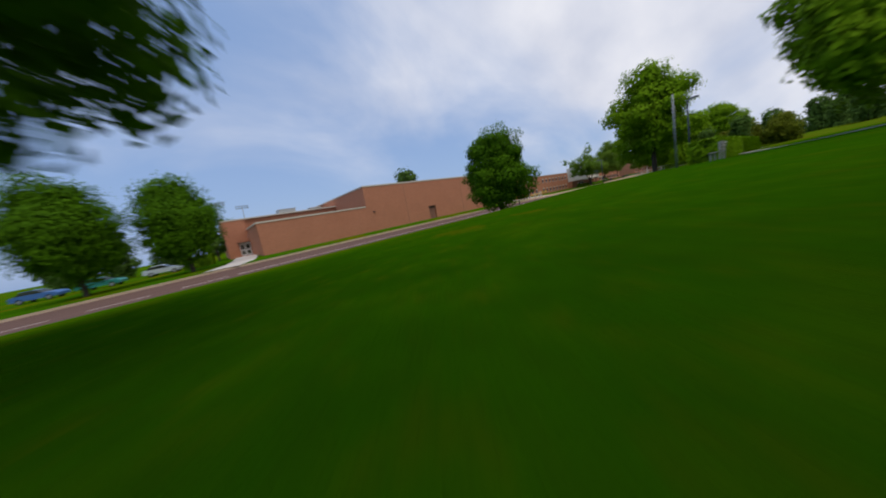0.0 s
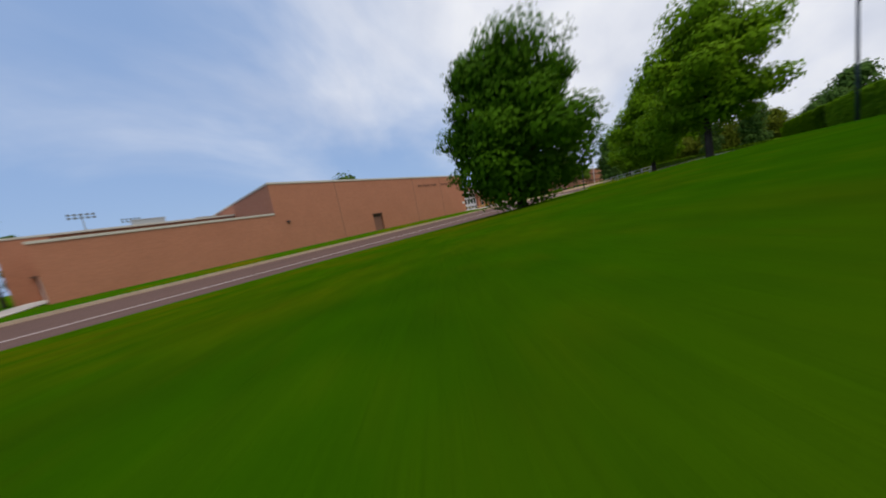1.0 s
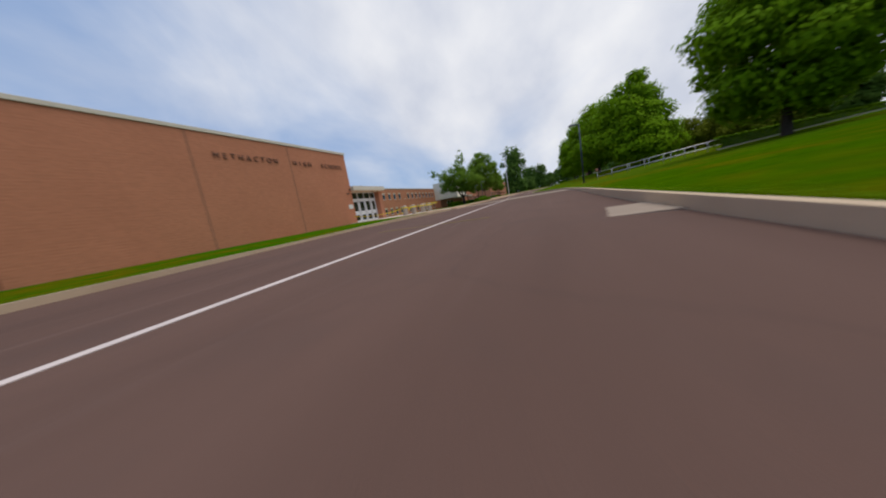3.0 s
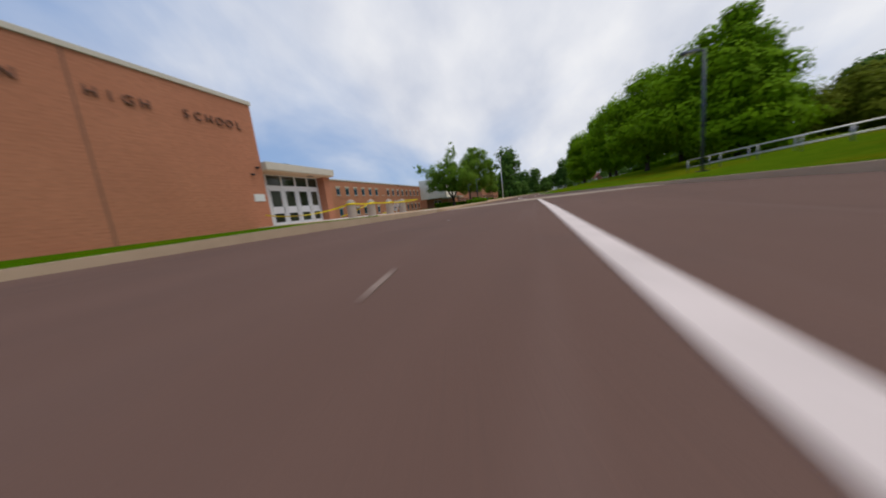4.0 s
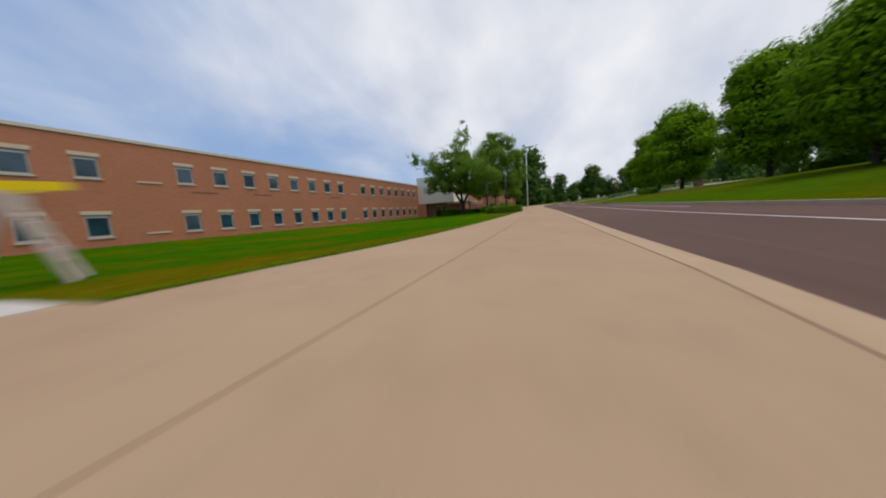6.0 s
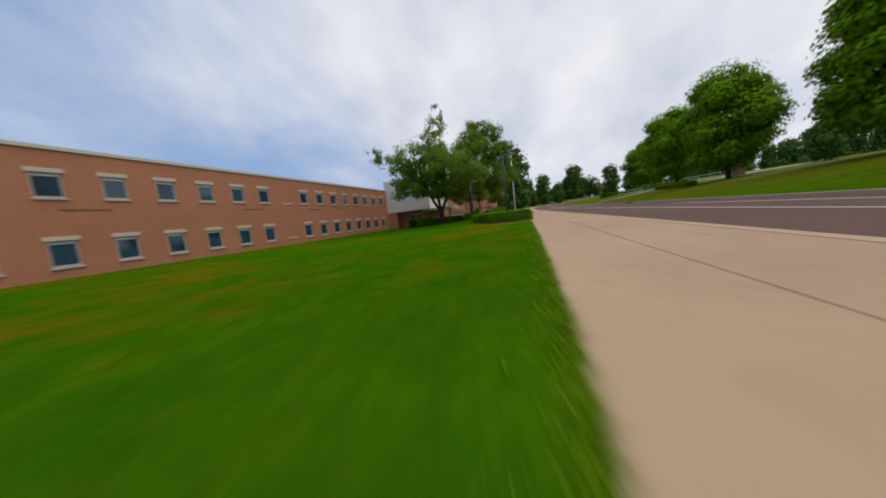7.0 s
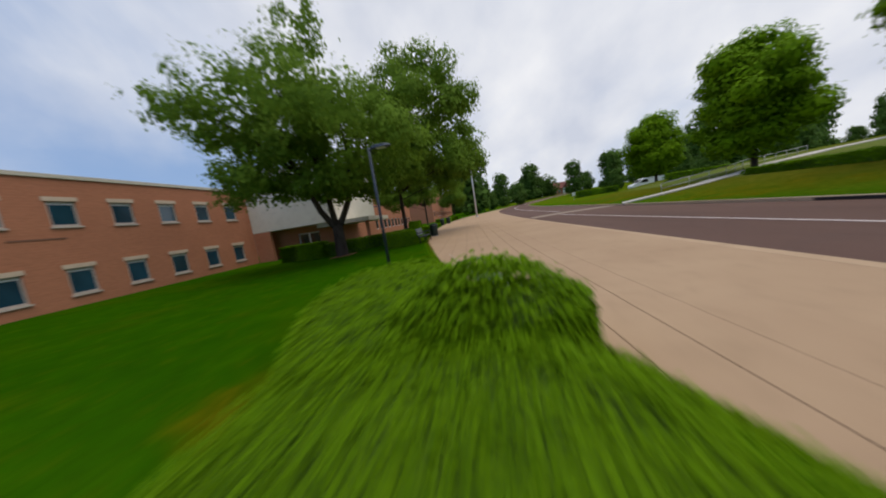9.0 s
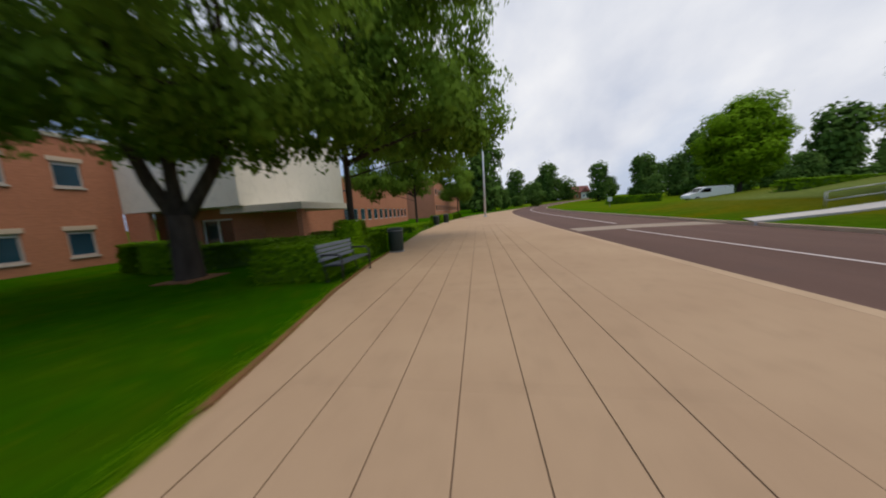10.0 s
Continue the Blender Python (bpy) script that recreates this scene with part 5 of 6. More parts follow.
def make_hedge(poly, height, leaves, size, seed, label, z=None, category="hedge", dome=0.0):
    """A clipped hedge over a footprint: woody dark core, leafy sides and rounded leafy top."""
    rng = np.random.default_rng(seed)
    cx, cy = (sum(p[k] for p in poly) / len(poly) for k in (0, 1))
    z0 = min(lawn_z(*p) for p in poly) if z is None else z
    h = thing("hedge", (cx, cy, z0), label, category)
    bm = bmesh.new()
    inner = [(cx + (x - cx) * 0.94, cy + (y - cy) * 0.94) for x, y in poly]
    lo = [bm.verts.new((x, y, z0 - 0.1)) for x, y in inner]
    hi = [bm.verts.new((x, y, z0 + height * (0.86 - dome * 0.8))) for x, y in inner]
    bm.faces.new(lo[::-1])
    bm.faces.new(hi)
    for k in range(len(lo)):
        j = (k + 1) % len(lo)
        bm.faces.new((lo[k], lo[j], hi[j], hi[k]))
    part("woody_core", bm, LEAF_C, h)
    edges = list(zip(poly, poly[1:] + poly[:1]))
    lens = np.array([math.dist(a, b) for a, b in edges])
    xs, ys = [p[0] for p in poly], [p[1] for p in poly]
    side_area, top_area = lens.sum() * height, (max(xs) - min(xs)) * (max(ys) - min(ys)) * 0.8
    P, N = [], []
    for _ in range(int(leaves * side_area / (side_area + top_area))):
        (a, b) = edges[rng.choice(len(edges), p=lens / lens.sum())]
        s, q = rng.random(), rng.random() ** 0.8
        x, y = a[0] + (b[0] - a[0]) * s, a[1] + (b[1] - a[1]) * s
        pull = 1 - 0.07 * max(q - 0.7, 0) / 0.3 + rng.normal(0, 0.03)
        P.append((cx + (x - cx) * pull, cy + (y - cy) * pull, z0 + q * height * (1 - dome * 0.9)))
        n = Vector((x - cx, y - cy, 0)).normalized()
        N.append((n.x, n.y, 0.3))
    reach = sum(math.hypot(x - cx, y - cy) for x, y in poly) / len(poly)
    want = int(leaves * top_area / (side_area + top_area))
    while want > 0:
        x, y = rng.uniform(min(xs), max(xs)), rng.uniform(min(ys), max(ys))
        if inside(poly, x, y):
            rel = min(math.hypot(x - cx, y - cy) / reach, 1.2)
            P.append((x, y, z0 + height * (1 - dome * rel ** 2 + dome * 0.25 * noise.noise(Vector((x * 1.7, y * 1.7, seed)))) + rng.normal(0, 0.03 + 0.04 * dome) + 0.05 * noise.noise(Vector((x, y, seed))) + 0.05 * noise.noise(Vector((x * 3.1, y * 3.1, seed)))))
            N.append((0, 0, 1))
            want -= 1
    P, N = np.array(P), np.array(N, float) + rng.normal(0, 0.28, (len(P), 3))
    N /= np.linalg.norm(N, axis=1)[:, None]
    v, f = leaf_mesh(P - np.array([cx, cy, z0]), N, size, rng, 0.0)
    leafy_object("foliage", v, f, LEAF_H, h)
    return h


HEDGE = [(-18.65, 76.85), (-19.7, 76.75), (-20.8, 77.6), (-21.5, 78.8), (-22.1, 80.1), (-22.7, 81.6), (-22.7, 82.6), (-21.4, 82.9), (-20.55, 82.4), (-20.0, 81.1), (-19.5, 79.9), (-18.7, 78.6)]
make_hedge(HEDGE, 0.62, 44000, 0.032, 1,
           "clipped bright green hedge round the lamp post", walk_z(-19, 78))
make_hedge([(-20.95, 83.0), (-22.75, 82.4), (-23.5, 83.8), (-23.9, 85.2), (-23.9, 86.7), (-23.2, 87.3), (-22.3, 87.0), (-21.9, 86.1), (-21.5, 84.9), (-21.05, 83.9)], 0.6, 20000, 0.036, 16, "clipped green hedge behind the bench and beside the lawn", walk_z(-21, 85))
make_hedge([(-21.2 + 1.05 * math.cos(k * math.pi / 5), 83.45 + 0.88 * math.sin(k * math.pi / 5)) for k in range(10)], 1.0, 17000, 0.04, 2, "rounded green shrub rising from the clipped hedge", walk_z(-21, 83.4), category="shrub", dome=0.4)
make_hedge([(-25.2, 98.0), (-27.3, 98.3), (-28.0, 103.4), (-25.2, 103.0)], 0.95, 15000, 0.06, 3, "clipped hedge behind the bench")
make_hedge([(-25.3, 100.4), (-26.1, 100.4), (-26.1, 101.3), (-25.3, 101.3)], 1.4, 4500, 0.06, 4, "square clipped shrub rising from the hedge", category="shrub")
make_hedge([(-37.6, 101.9), (-33.6, 100.8), (-33.2, 102.0), (-37.3, 103.2)], 1.25, 5000, 0.12, 5, "dark clipped hedge in front of the entrance")
make_hedge([(-33.0, 101.0), (-28.6, 103.2), (-28.9, 104.6), (-33.2, 102.6)], 1.0, 3500, 0.12, 6, "dark clipped hedge in front of the entrance")
make_hedge([(-34, 110.5), (-26.4, 112.5), (-26.4, 122.0), (-27.6, 122.0), (-28.0, 114.0), (-34, 112.0)], 0.8, 6000, 0.12, 7, "low clipped hedge along the lawn")
make_hedge([(-26.6, 126), (-25.2, 138), (-26.6, 139), (-28, 126)], 0.9, 3500, 0.16, 8, "low clipped hedge along the lawn")
make_hedge([(5.9, 40.0), (11, 36.6), (16.5, 33.4), (16.9, 34.4), (11.5, 37.7), (6.4, 41.0)], 0.85, 6000, 0.12, 9, "dark clipped hedge on the grass bank")
make_hedge([(-2.9, 94.0), (-1.9, 94.0), (-1.2, 99.0), (-0.6, 104.2), (-1.6, 104.4), (-2.3, 99.0)], 0.62, 4500, 0.12, 10, "low dark hedge on the grass bank")
make_hedge([(1.5, 116.5), (16, 121.5), (15.6, 123), (1.2, 118)], 0.9, 4500, 0.14, 11, "dark hedge beside the walkway")
make_hedge([(3.0, 152), (12.0, 152), (12.0, 154.5), (3.0, 154.5)], 1.5, 3000, 0.2, 12, "clipped rectangular hedge on the grass island")
make_hedge([(15.0, 6.5), (16.4, 6), (17.4, 24), (15.2, 24.5)], 1.5, 9000, 0.16, 13, "dense green shrubs on the crest of the bank", category="shrubs")
make_hedge([(6.5, 52), (8.0, 52), (9.0, 86), (7.5, 86)], 1.3, 7000, 0.22, 14, "dark undergrowth below the maples", category="shrubs")
make_hedge([(-35, -24), (-34.4, -21), (-39, -20.4), (-40, -23)], 1.7, 2600, 0.2, 15, "dark green shrubs behind the round trees", category="shrubs")

# bare mulch round the planting, ragged grass along the pavement edges


def mulch_bed(poly, grow, seed, label):
    rng = np.random.default_rng(seed)
    cx, cy = (sum(p[k] for p in poly) / len(poly) for k in (0, 1))
    ring = []
    for (x0, y0), (x1, y1) in zip(poly, poly[1:] + poly[:1]):
        for k in range(5):
            x, y = x0 + (x1 - x0) * k / 5, y0 + (y1 - y0) * k / 5
            n = Vector((x - cx, y - cy)).normalized() * (grow + rng.uniform(-0.12, 0.12))
            ring.append((x + n.x, y + n.y))
    zc = max(lawn_z(*p) for p in ring)
    verts = [(cx, cy, zc + 0.06)] + [(x, y, lawn_z(x, y) + 0.035) for x, y in ring] + [(x, y, lawn_z(x, y) - 0.1) for x, y in ring]
    n = len(ring)
    faces = [(0, 1 + k, 1 + (k + 1) % n) for k in range(n)] + [(1 + k, 1 + n + k, 1 + n + (k + 1) % n, 1 + (k + 1) % n) for k in range(n)]
    return tagged(mesh_part("mulch_bed", verts, faces, MULCH), label, "mulch", kind="structure")


mulch_bed(HEDGE, 0.2, 71, "bare brown mulch round the hedge")
mulch_bed([(-30.3, 98.9), (-31.7, 98.9), (-31.7, 100.3), (-30.3, 100.3)], 0.05, 72, "ring of brown mulch at the tree foot")


def mulch_edge(y0, y1, half, label):
    ys = np.arange(y0, y1 + 0.01, 0.25)
    rng = np.random.default_rng(5)
    off = [half * rng.uniform(0.5, 1.2) for _ in ys]
    verts, faces = [], []
    for y, o in zip(ys, off):
        x = steps(y, VERGE)
        for xx in (x - o, x + 0.06):
            verts += [(xx, y, lawn_z(xx, y) - 0.1), (xx, y, lawn_z(xx, y) + 0.03)]
    for k in range(0, 4 * (len(ys) - 1), 4):
        faces += [(k + 1, k + 3, k + 7, k + 5), (k, k + 1, k + 5, k + 4), (k + 2, k + 6, k + 7, k + 3)]
    return tagged(mesh_part("mulch_edge", verts, faces, MULCH), label, "mulch", kind="structure")


mulch_edge(93.5, 104, 0.03, "reddish mulch strip along the pavement edge")


def tufts(name, edge, side, z, y0, y1, count, seed, label):
    """Blades of grass that lean over an edge: each blade a bent narrow strip."""
    rng = np.random.default_rng(seed)
    verts, faces = [], []
    for _ in range(count):
        y = rng.uniform(y0, y1)
        x = edge(y) + side * (rng.exponential(0.07) - 0.008)
        lean = rng.normal(-side * 0.025, 0.035), rng.normal(0, 0.04)
        h, w = rng.uniform(0.02, 0.06), rng.uniform(0.004, 0.009)
        a = rng.uniform(0, 6.28)
        u, v = math.cos(a) * w, math.sin(a) * w
        g = z(x, y) - 0.01
        k = len(verts)
        verts += [(x - u, y - v, g), (x + u, y + v, g), (x + u + lean[0] * 0.5, y + v + lean[1] * 0.5, g + h * 0.7), (x - u + lean[0] * 0.5, y - v + lean[1] * 0.5, g + h * 0.7),
                  (x + lean[0] * 1.4, y + lean[1] * 1.4, g + h)]
        faces += [(k, k + 1, k + 2, k + 3), (k + 3, k + 2, k + 4)]
    return tagged(mesh_part(name, verts, faces, BLADE), label, "grass", kind="stuff")


tufts("grass_edge", vf, -1, lawn_z, 48, 112, 26000, 91, "ragged grass blades along the pavement edge")
tufts("kerb_grass", lambda y: rf(y) + 0.24, 1, lawn_z, -12, 60, 6000, 92, "ragged grass blades above the kerb")
tufts("wall_grass", lambda y: lf(y) - 0.19, -1, lawn_z, -6, 33, 9000, 93, "ragged grass blades behind the kerb")

# ---- street furniture ----


def make_lamp(height, arm, label, pole_mat=DARK):
    """A lamp post at the origin whose arm reaches along +x."""
    L = thing("street_lamp", (0, 0, 0), label, "street lamp", "street lamps")
    part("base_plate", boxes((-0.17, 0.17, -0.17, 0.17, 0, 0.04), bevel=0.01), DARK, L)
    bm = bmesh.new()
    tube(bm, [(0, 0, 0.02), (0, 0, height * 0.5), (0, 0, height)], [0.062, 0.055, 0.048], 12)
    part("pole", bm, pole_mat, L, smooth=True)
    bm = bmesh.new()
    tube(bm, [(0.0, 0, height - 0.12), (arm * 0.5, 0, height - 0.06), (arm, 0, height - 0.02)], [0.04, 0.035, 0.035], 8)
    part("arm", bm, pole_mat, L, smooth=True)
    bm = bmesh.new()
    rows = [(arm - 0.08, 0.06, 0.05), (arm + 0.1, 0.16, 0.085), (arm + 0.45, 0.17, 0.08), (arm + 0.62, 0.08, 0.04)]
    rings = []
    for x, hw, hh in rows:
        rings.append([bm.verts.new((x, s * hw, height - 0.02 + q * hh)) for s, q in ((-1, -0.6), (-0.8, 0.5), (-0.3, 1), (0.3, 1), (0.8, 0.5), (1, -0.6))])
    for a, b in zip(rings, rings[1:]):
        for k in range(6):
            bm.faces.new((a[k], a[(k + 1) % 6], b[(k + 1) % 6], b[k]))
    bm.faces.new(rings[0][::-1])
    bm.faces.new(rings[-1])
    head = part("lamp_head", bm, pole_mat, L, "dark flat lamp head")
    part("lens", boxes((arm + 0.12, arm + 0.44, -0.12, 0.12, height - 0.085, height - 0.068)), PLATE, head)
    return L


lamp = make_lamp(4.45, 0.18, "dark slender street lamp with a flat head", BLUEPOLE)
lamp.matrix_basis = pose(-20.12, 77.45, walk_z(-20.12, 77.45) - 0.22)
copy_thing(lamp, pose(-24.7, 90.9, lawn_z(-24.7, 90.9) - 0.03))
lamp_tall = make_lamp(4.85, 0.2, "tall dark street lamp on a round concrete footing", BLUEPOLE)
lamp_tall.matrix_basis = pose(-2.51, 10.98, lawn_z(-2.51, 10.98) + 0.28, 0, 0, 180)
copy_thing(lamp_tall, pose(-3.19, 39.23, 7.16 - 4.85, 0, 0, 180))
copy_thing(lamp_tall, pose(14.55, 9.45, lawn_z(14.55, 9.45) - 0.02, 0, 0, -30))
copy_thing(lamp, pose(-35.5, 119, lawn_z(-35.5, 119) - 0.02))
foot = thing("lamp_footing", (-2.51, 10.98, lawn_z(-2.51, 10.98) - 0.1), "round concrete lamp footing in the grass", "footing")
part("drum", lathe(bmesh.new(), (-2.51, 10.98, lawn_z(-2.51, 10.98) - 0.1), [(0.30, 0), (0.30, 0.35), (0.27, 0.38)]), POST, foot, smooth=False)
sign = thing("pole_sign", (-2.4, 10.9, 3.9), "white rectangular sign with a dark band strapped to the lamp post", "sign")
part("plate", boxes((-2.74, -2.06, 10.86, 10.88, 3.88, 4.60), bevel=0.004), PLATE, sign)
part("header_band", boxes((-2.735, -2.065, 10.852, 10.858, 4.44, 4.595)), DARK, sign)
for k in range(5):
    part("writing_bar", boxes((-2.70 + 0.13 * k, -2.61 + 0.13 * k, 10.846, 10.851, 4.48, 4.55)), PLATE, sign)
part("strap", boxes((-2.6, -2.42, 10.88, 11.07, 4.2, 4.24)), STEEL, sign)

pale = thing("pale_pole", (15.5, 0.3, lawn_z(15.5, 0.3)), "slender pale metal pole on the bank", "pole")
bm = bmesh.new()
tube(bm, [(15.5, 0.3, lawn_z(15.5, 0.3) - 0.1), (15.5, 0.3, 7.2)], [0.05, 0.035], 10)
part("shaft", bm, PALEPOLE, pale, smooth=True)

flag = thing("flagpole", (-21.3, 135.0, walk_z(-21.3, 135)), "tall white flagpole with a gold ball", "flagpole")
bm = bmesh.new()
tube(bm, [(-21.3, 135, walk_z(-21.3, 135)), (-21.3, 135, 10), (-21.3, 135, 17.7)], [0.16, 0.13, 0.08], 12)
part("pole", bm, WHITE, flag, smooth=True)
part("ball", lathe(bmesh.new(), (-21.3, 135, 17.7), [(0.02, 0), (0.09, 0.05), (0.11, 0.12), (0.09, 0.19), (0.02, 0.24)], 12), CREAM, flag, smooth=True)
part("collar", lathe(bmesh.new(), (-21.3, 135, walk_z(-21.3, 135)), [(0.32, 0), (0.32, 0.06), (0.16, 0.16)], 16), STEEL, flag)

BOLL = [37.19, 39.17, 41.45, 43.5]


def make_bollard():
    b = thing("bollard", (0, 0, 0), "tan concrete bollard with a rounded top", "bollard", "bollards at the entrance")
    part("shaft", lathe(bmesh.new(), (0, 0, 0), [(0.26, 0), (0.25, 0.05), (0.24, 0.76), (0.225, 0.86), (0.17, 0.94), (0.08, 0.985), (0.01, 1.0)], 24), POST, b, smooth=True)
    part("foot_ring", lathe(bmesh.new(), (0, 0, 0), [(0.30, -0.02), (0.30, 0.02), (0.27, 0.035)], 24), PALE, b)
    return b


boll = make_bollard()
for k, y in enumerate(BOLL):
    m = pose(-19.5, y, walk_z(-19.5, y) - 0.005)
    if k == 0:
        boll.matrix_basis = m
    else:
        copy_thing(boll, m)


def tape(a, b, sag, turns, label="yellow plastic barrier tape sagging between bollards"):
    """A thin twisted ribbon from a to b."""
    a, b = Vector(a), Vector(b)
    t = thing("barrier_tape", a, label, "barrier tape", "strips of barrier tape")
    n, verts, faces = 24, [], []
    side = Vector((0, 0, 1))
    out = (b - a).cross(side).normalized()
    for k in range(n + 1):
        s = k / n
        p = a.lerp(b, s) - a
        p.z -= sag * 4 * s * (1 - s)
        w = math.cos(turns * math.pi * s)
        d = (side * max(abs(w), 0.35) * (1 if w >= 0 else -1) + out * math.sin(turns * math.pi * s) * 0.6).normalized() * 0.036
        verts += [tuple(p + d + out * 0.002), tuple(p - d + out * 0.002), tuple(p - d - out * 0.002), tuple(p + d - out * 0.002)]
    for k in range(n):
        for j in range(4):
            faces.append((4 * k + j, 4 * k + (j + 1) % 4, 4 * k + 4 + (j + 1) % 4, 4 * k + 4 + j))
    mesh_part("ribbon", verts, faces, TAPE, t)
    return t


TZ = walk_z(-19.5, 40) + 0.76
for y0, y1, sg in ((37.19, 39.17, 0.03), (39.17, 41.45, 0.02), (41.45, 43.5, 0.015)):
    tape((-19.24, y0, TZ), (-19.24, y1, TZ - 0.01), sg, 0.0)
FZ = lawn_z(-22.6, 48.84)
tape((-19.24, 43.5, TZ), (-20.4, 48.7, FZ + 1.05), 0.03, 0.0, "yellow barrier tape pulled tight towards the barricade")
tape((-20.4, 48.7, FZ + 1.05), (-22.6, 48.84, FZ + 1.2), 0.0, 0.0, "yellow barrier tape tied to the barricade")
tape((-19.6, 37.1, TZ), (-25.72, 37.2, TZ + 0.05), 0.28, 1.0)
tape((-19.6, 38.9, TZ - 0.05), (-21.0, 38.2, 2.3), 0.05, 2.0, "loose end of yellow barrier tape hanging to the paving")
for y in BOLL:
    wrap = thing("tape_wrap", (-19.5, y, TZ), "yellow barrier tape wound round a bollard", "barrier tape", "strips of barrier tape")
    part("band", lathe(bmesh.new(), (-19.5, y, TZ - 0.05), [(0.252, 0), (0.256, 0.05), (0.25, 0.1)], 24), TAPE, wrap, smooth=True)

leafz = walk_z(-17.69, 46.26)
dead_leaf = thing("fallen_leaf", (-17.69, 46.26, leafz), "curled brown fallen leaf on the pavement", "leaf")
vs, fs = [], []
for i in range(5):
    for j in range(5):
        u, v = (i - 2) / 2, (j - 2) / 2
        vs.append((0.06 * u * (1 - 0.4 * v * v), 0.09 * v, 0.012 + 0.03 * u * u + 0.015 * v * v))
fs = [(5 * i + j, 5 * i + j + 1, 5 * i + j + 6, 5 * i + j + 5) for i in range(4) for j in range(4)]
mesh_part("blade", vs, fs, MULCH, dead_leaf)

aframe = thing("folding_barricade", (0, 0, 0), "pinkish white folding A-frame barricade on the grass edge", "barricade")
for sy in (-1, 1):
    for x in (-0.3, 0.3):
        bm = bmesh.new()
        tube(bm, [(x, sy * 0.46, 0), (x, sy * 0.03, 1.24)], [0.045, 0.04], 6)
        part("leg", bm, BOARD, aframe)
    for z0 in (0.28, 0.62, 0.98):
        y0 = sy * (0.46 - 0.43 * z0 / 1.24)
        part("board", boxes((-0.36, 0.36, y0 - 0.012, y0 + 0.012, z0, z0 + 0.2), bevel=0.004), BOARD, aframe)
aframe.matrix_basis = pose(-22.6, 48.84, FZ, 0, 0, -28)

# a heap of tape left on the edge of the slab
heap = thing("tape_heap", (-23.58, 48.03, walk_z(-23.58, 48.03)), "crumpled heap of yellow barrier tape on the paving edge", "barrier tape", "strips of barrier tape")
rng = np.random.default_rng(33)
for k in range(3):
    bm = bmesh.new()
    pts = [(-23.58 + 0.3 * math.sin(k * 2 + i * 0.9) * rng.uniform(0.4, 1), 48.03 + 0.2 * math.cos(k + i * 1.1) * rng.uniform(0.4, 1), heap.location.z + 0.03 + 0.11 * rng.random()) for i in range(9)]
    tube(bm, pts, [0.028] * 9, 4)
    part("loop", bm, TAPE, heap)


def rail(points, posts, label):
    """A two-pipe handrail through the points with upright posts."""
    p0 = points[0]
    r = thing("handrail", (p0[0], p0[1], lawn_z(p0[0], p0[1])), label, "handrail")
    for lift in (0.92, 0.5):
        bm = bmesh.new()
        pts = [(x, y, lawn_z(x, y) + lift - 0.2) for x, y in points]
        tube(bm, pts, [0.028] * len(pts), 8)
        part("pipe", bm, STEEL, r, smooth=True)
    n = posts
    seg = np.array([0] + list(np.cumsum([math.dist(a, b) for a, b in zip(points, points[1:])])))
    for k in range(n):
        s = seg[-1] * k / (n - 1)
        x, y = float(np.interp(s, seg, [q[0] for q in points])), float(np.interp(s, seg, [q[1] for q in points]))
        bm = bmesh.new()
        tube(bm, [(x, y, lawn_z(x, y) - 0.1), (x, y, lawn_z(x, y) + 0.72)], [0.028, 0.028], 8)
        part("post", bm, STEEL, r, smooth=True)
    return r


rail([(-1.3, 45.0), (2.0, 42.6), (5.6, 40.25)], 7, "galvanised handrail up the grass bank")
rail([(0.2, 44.6 + 1.4), (3.2, 43.8), (7.0, 41.4)], 6, "galvanised handrail up the grass bank")
rail([(-5.0, 108.0), (-2.6, 107.6), (1.0, 109.0), (5.0, 112.0), (15, 117.0)], 12, "galvanised handrail beside the walkway")


def path_strip(name, pts, half, label):
    verts, faces = [], []
    fine = []
    for a, b in zip(pts, pts[1:]):
        n = max(2, int(math.dist(a, b) / 0.8))
        fine += [(a[0] + (b[0] - a[0]) * k / n, a[1] + (b[1] - a[1]) * k / n) for k in range(n)]
    fine.append(pts[-1])
    for i, (x, y) in enumerate(fine):
        a, b = fine[max(i - 1, 0)], fine[min(i + 1, len(fine) - 1)]
        d = Vector((b[0] - a[0], b[1] - a[1])).normalized()
        for s in (-1, 1):
            px, py = x - d.y * half * s, y + d.x * half * s
            z = max(lawn_z(px, py), lawn_z(x, y)) + 0.05
            verts += [(px, py, z - 0.25), (px, py, z)]
    for i in range(len(fine) - 1):
        k = 4 * i
        faces += [(k + 1, k + 3, k + 7, k + 5), (k, k + 1, k + 5, k + 4), (k + 2, k + 6, k + 7, k + 3)]
    return tagged(mesh_part(name, verts, faces, PALE), label, "path", kind="structure")


path_strip("walkway", [(-8.45, 107.6), (-6, 106.5), (-3.2, 106.0), (0.5, 107.0), (5, 110.0), (14, 114.8), (28, 120)], 0.75, "pale concrete walkway up the grass bank")
path_strip("walkway_near", [(5.8, 39.2), (12, 35.2), (17.6, 33)], 0.7, "pale concrete walkway up the grass bank")
path_strip("crest_path", [(16.6, 15), (20, 6), (26, -6)], 0.6, "pale concrete path along the crest of the bank")
path_strip("door_path", [(-15.75, -20.0), (-22, -18.0), (-30, -17.0), (-39.8, -16.2)], 1.5, "tan concrete path to the side doors")



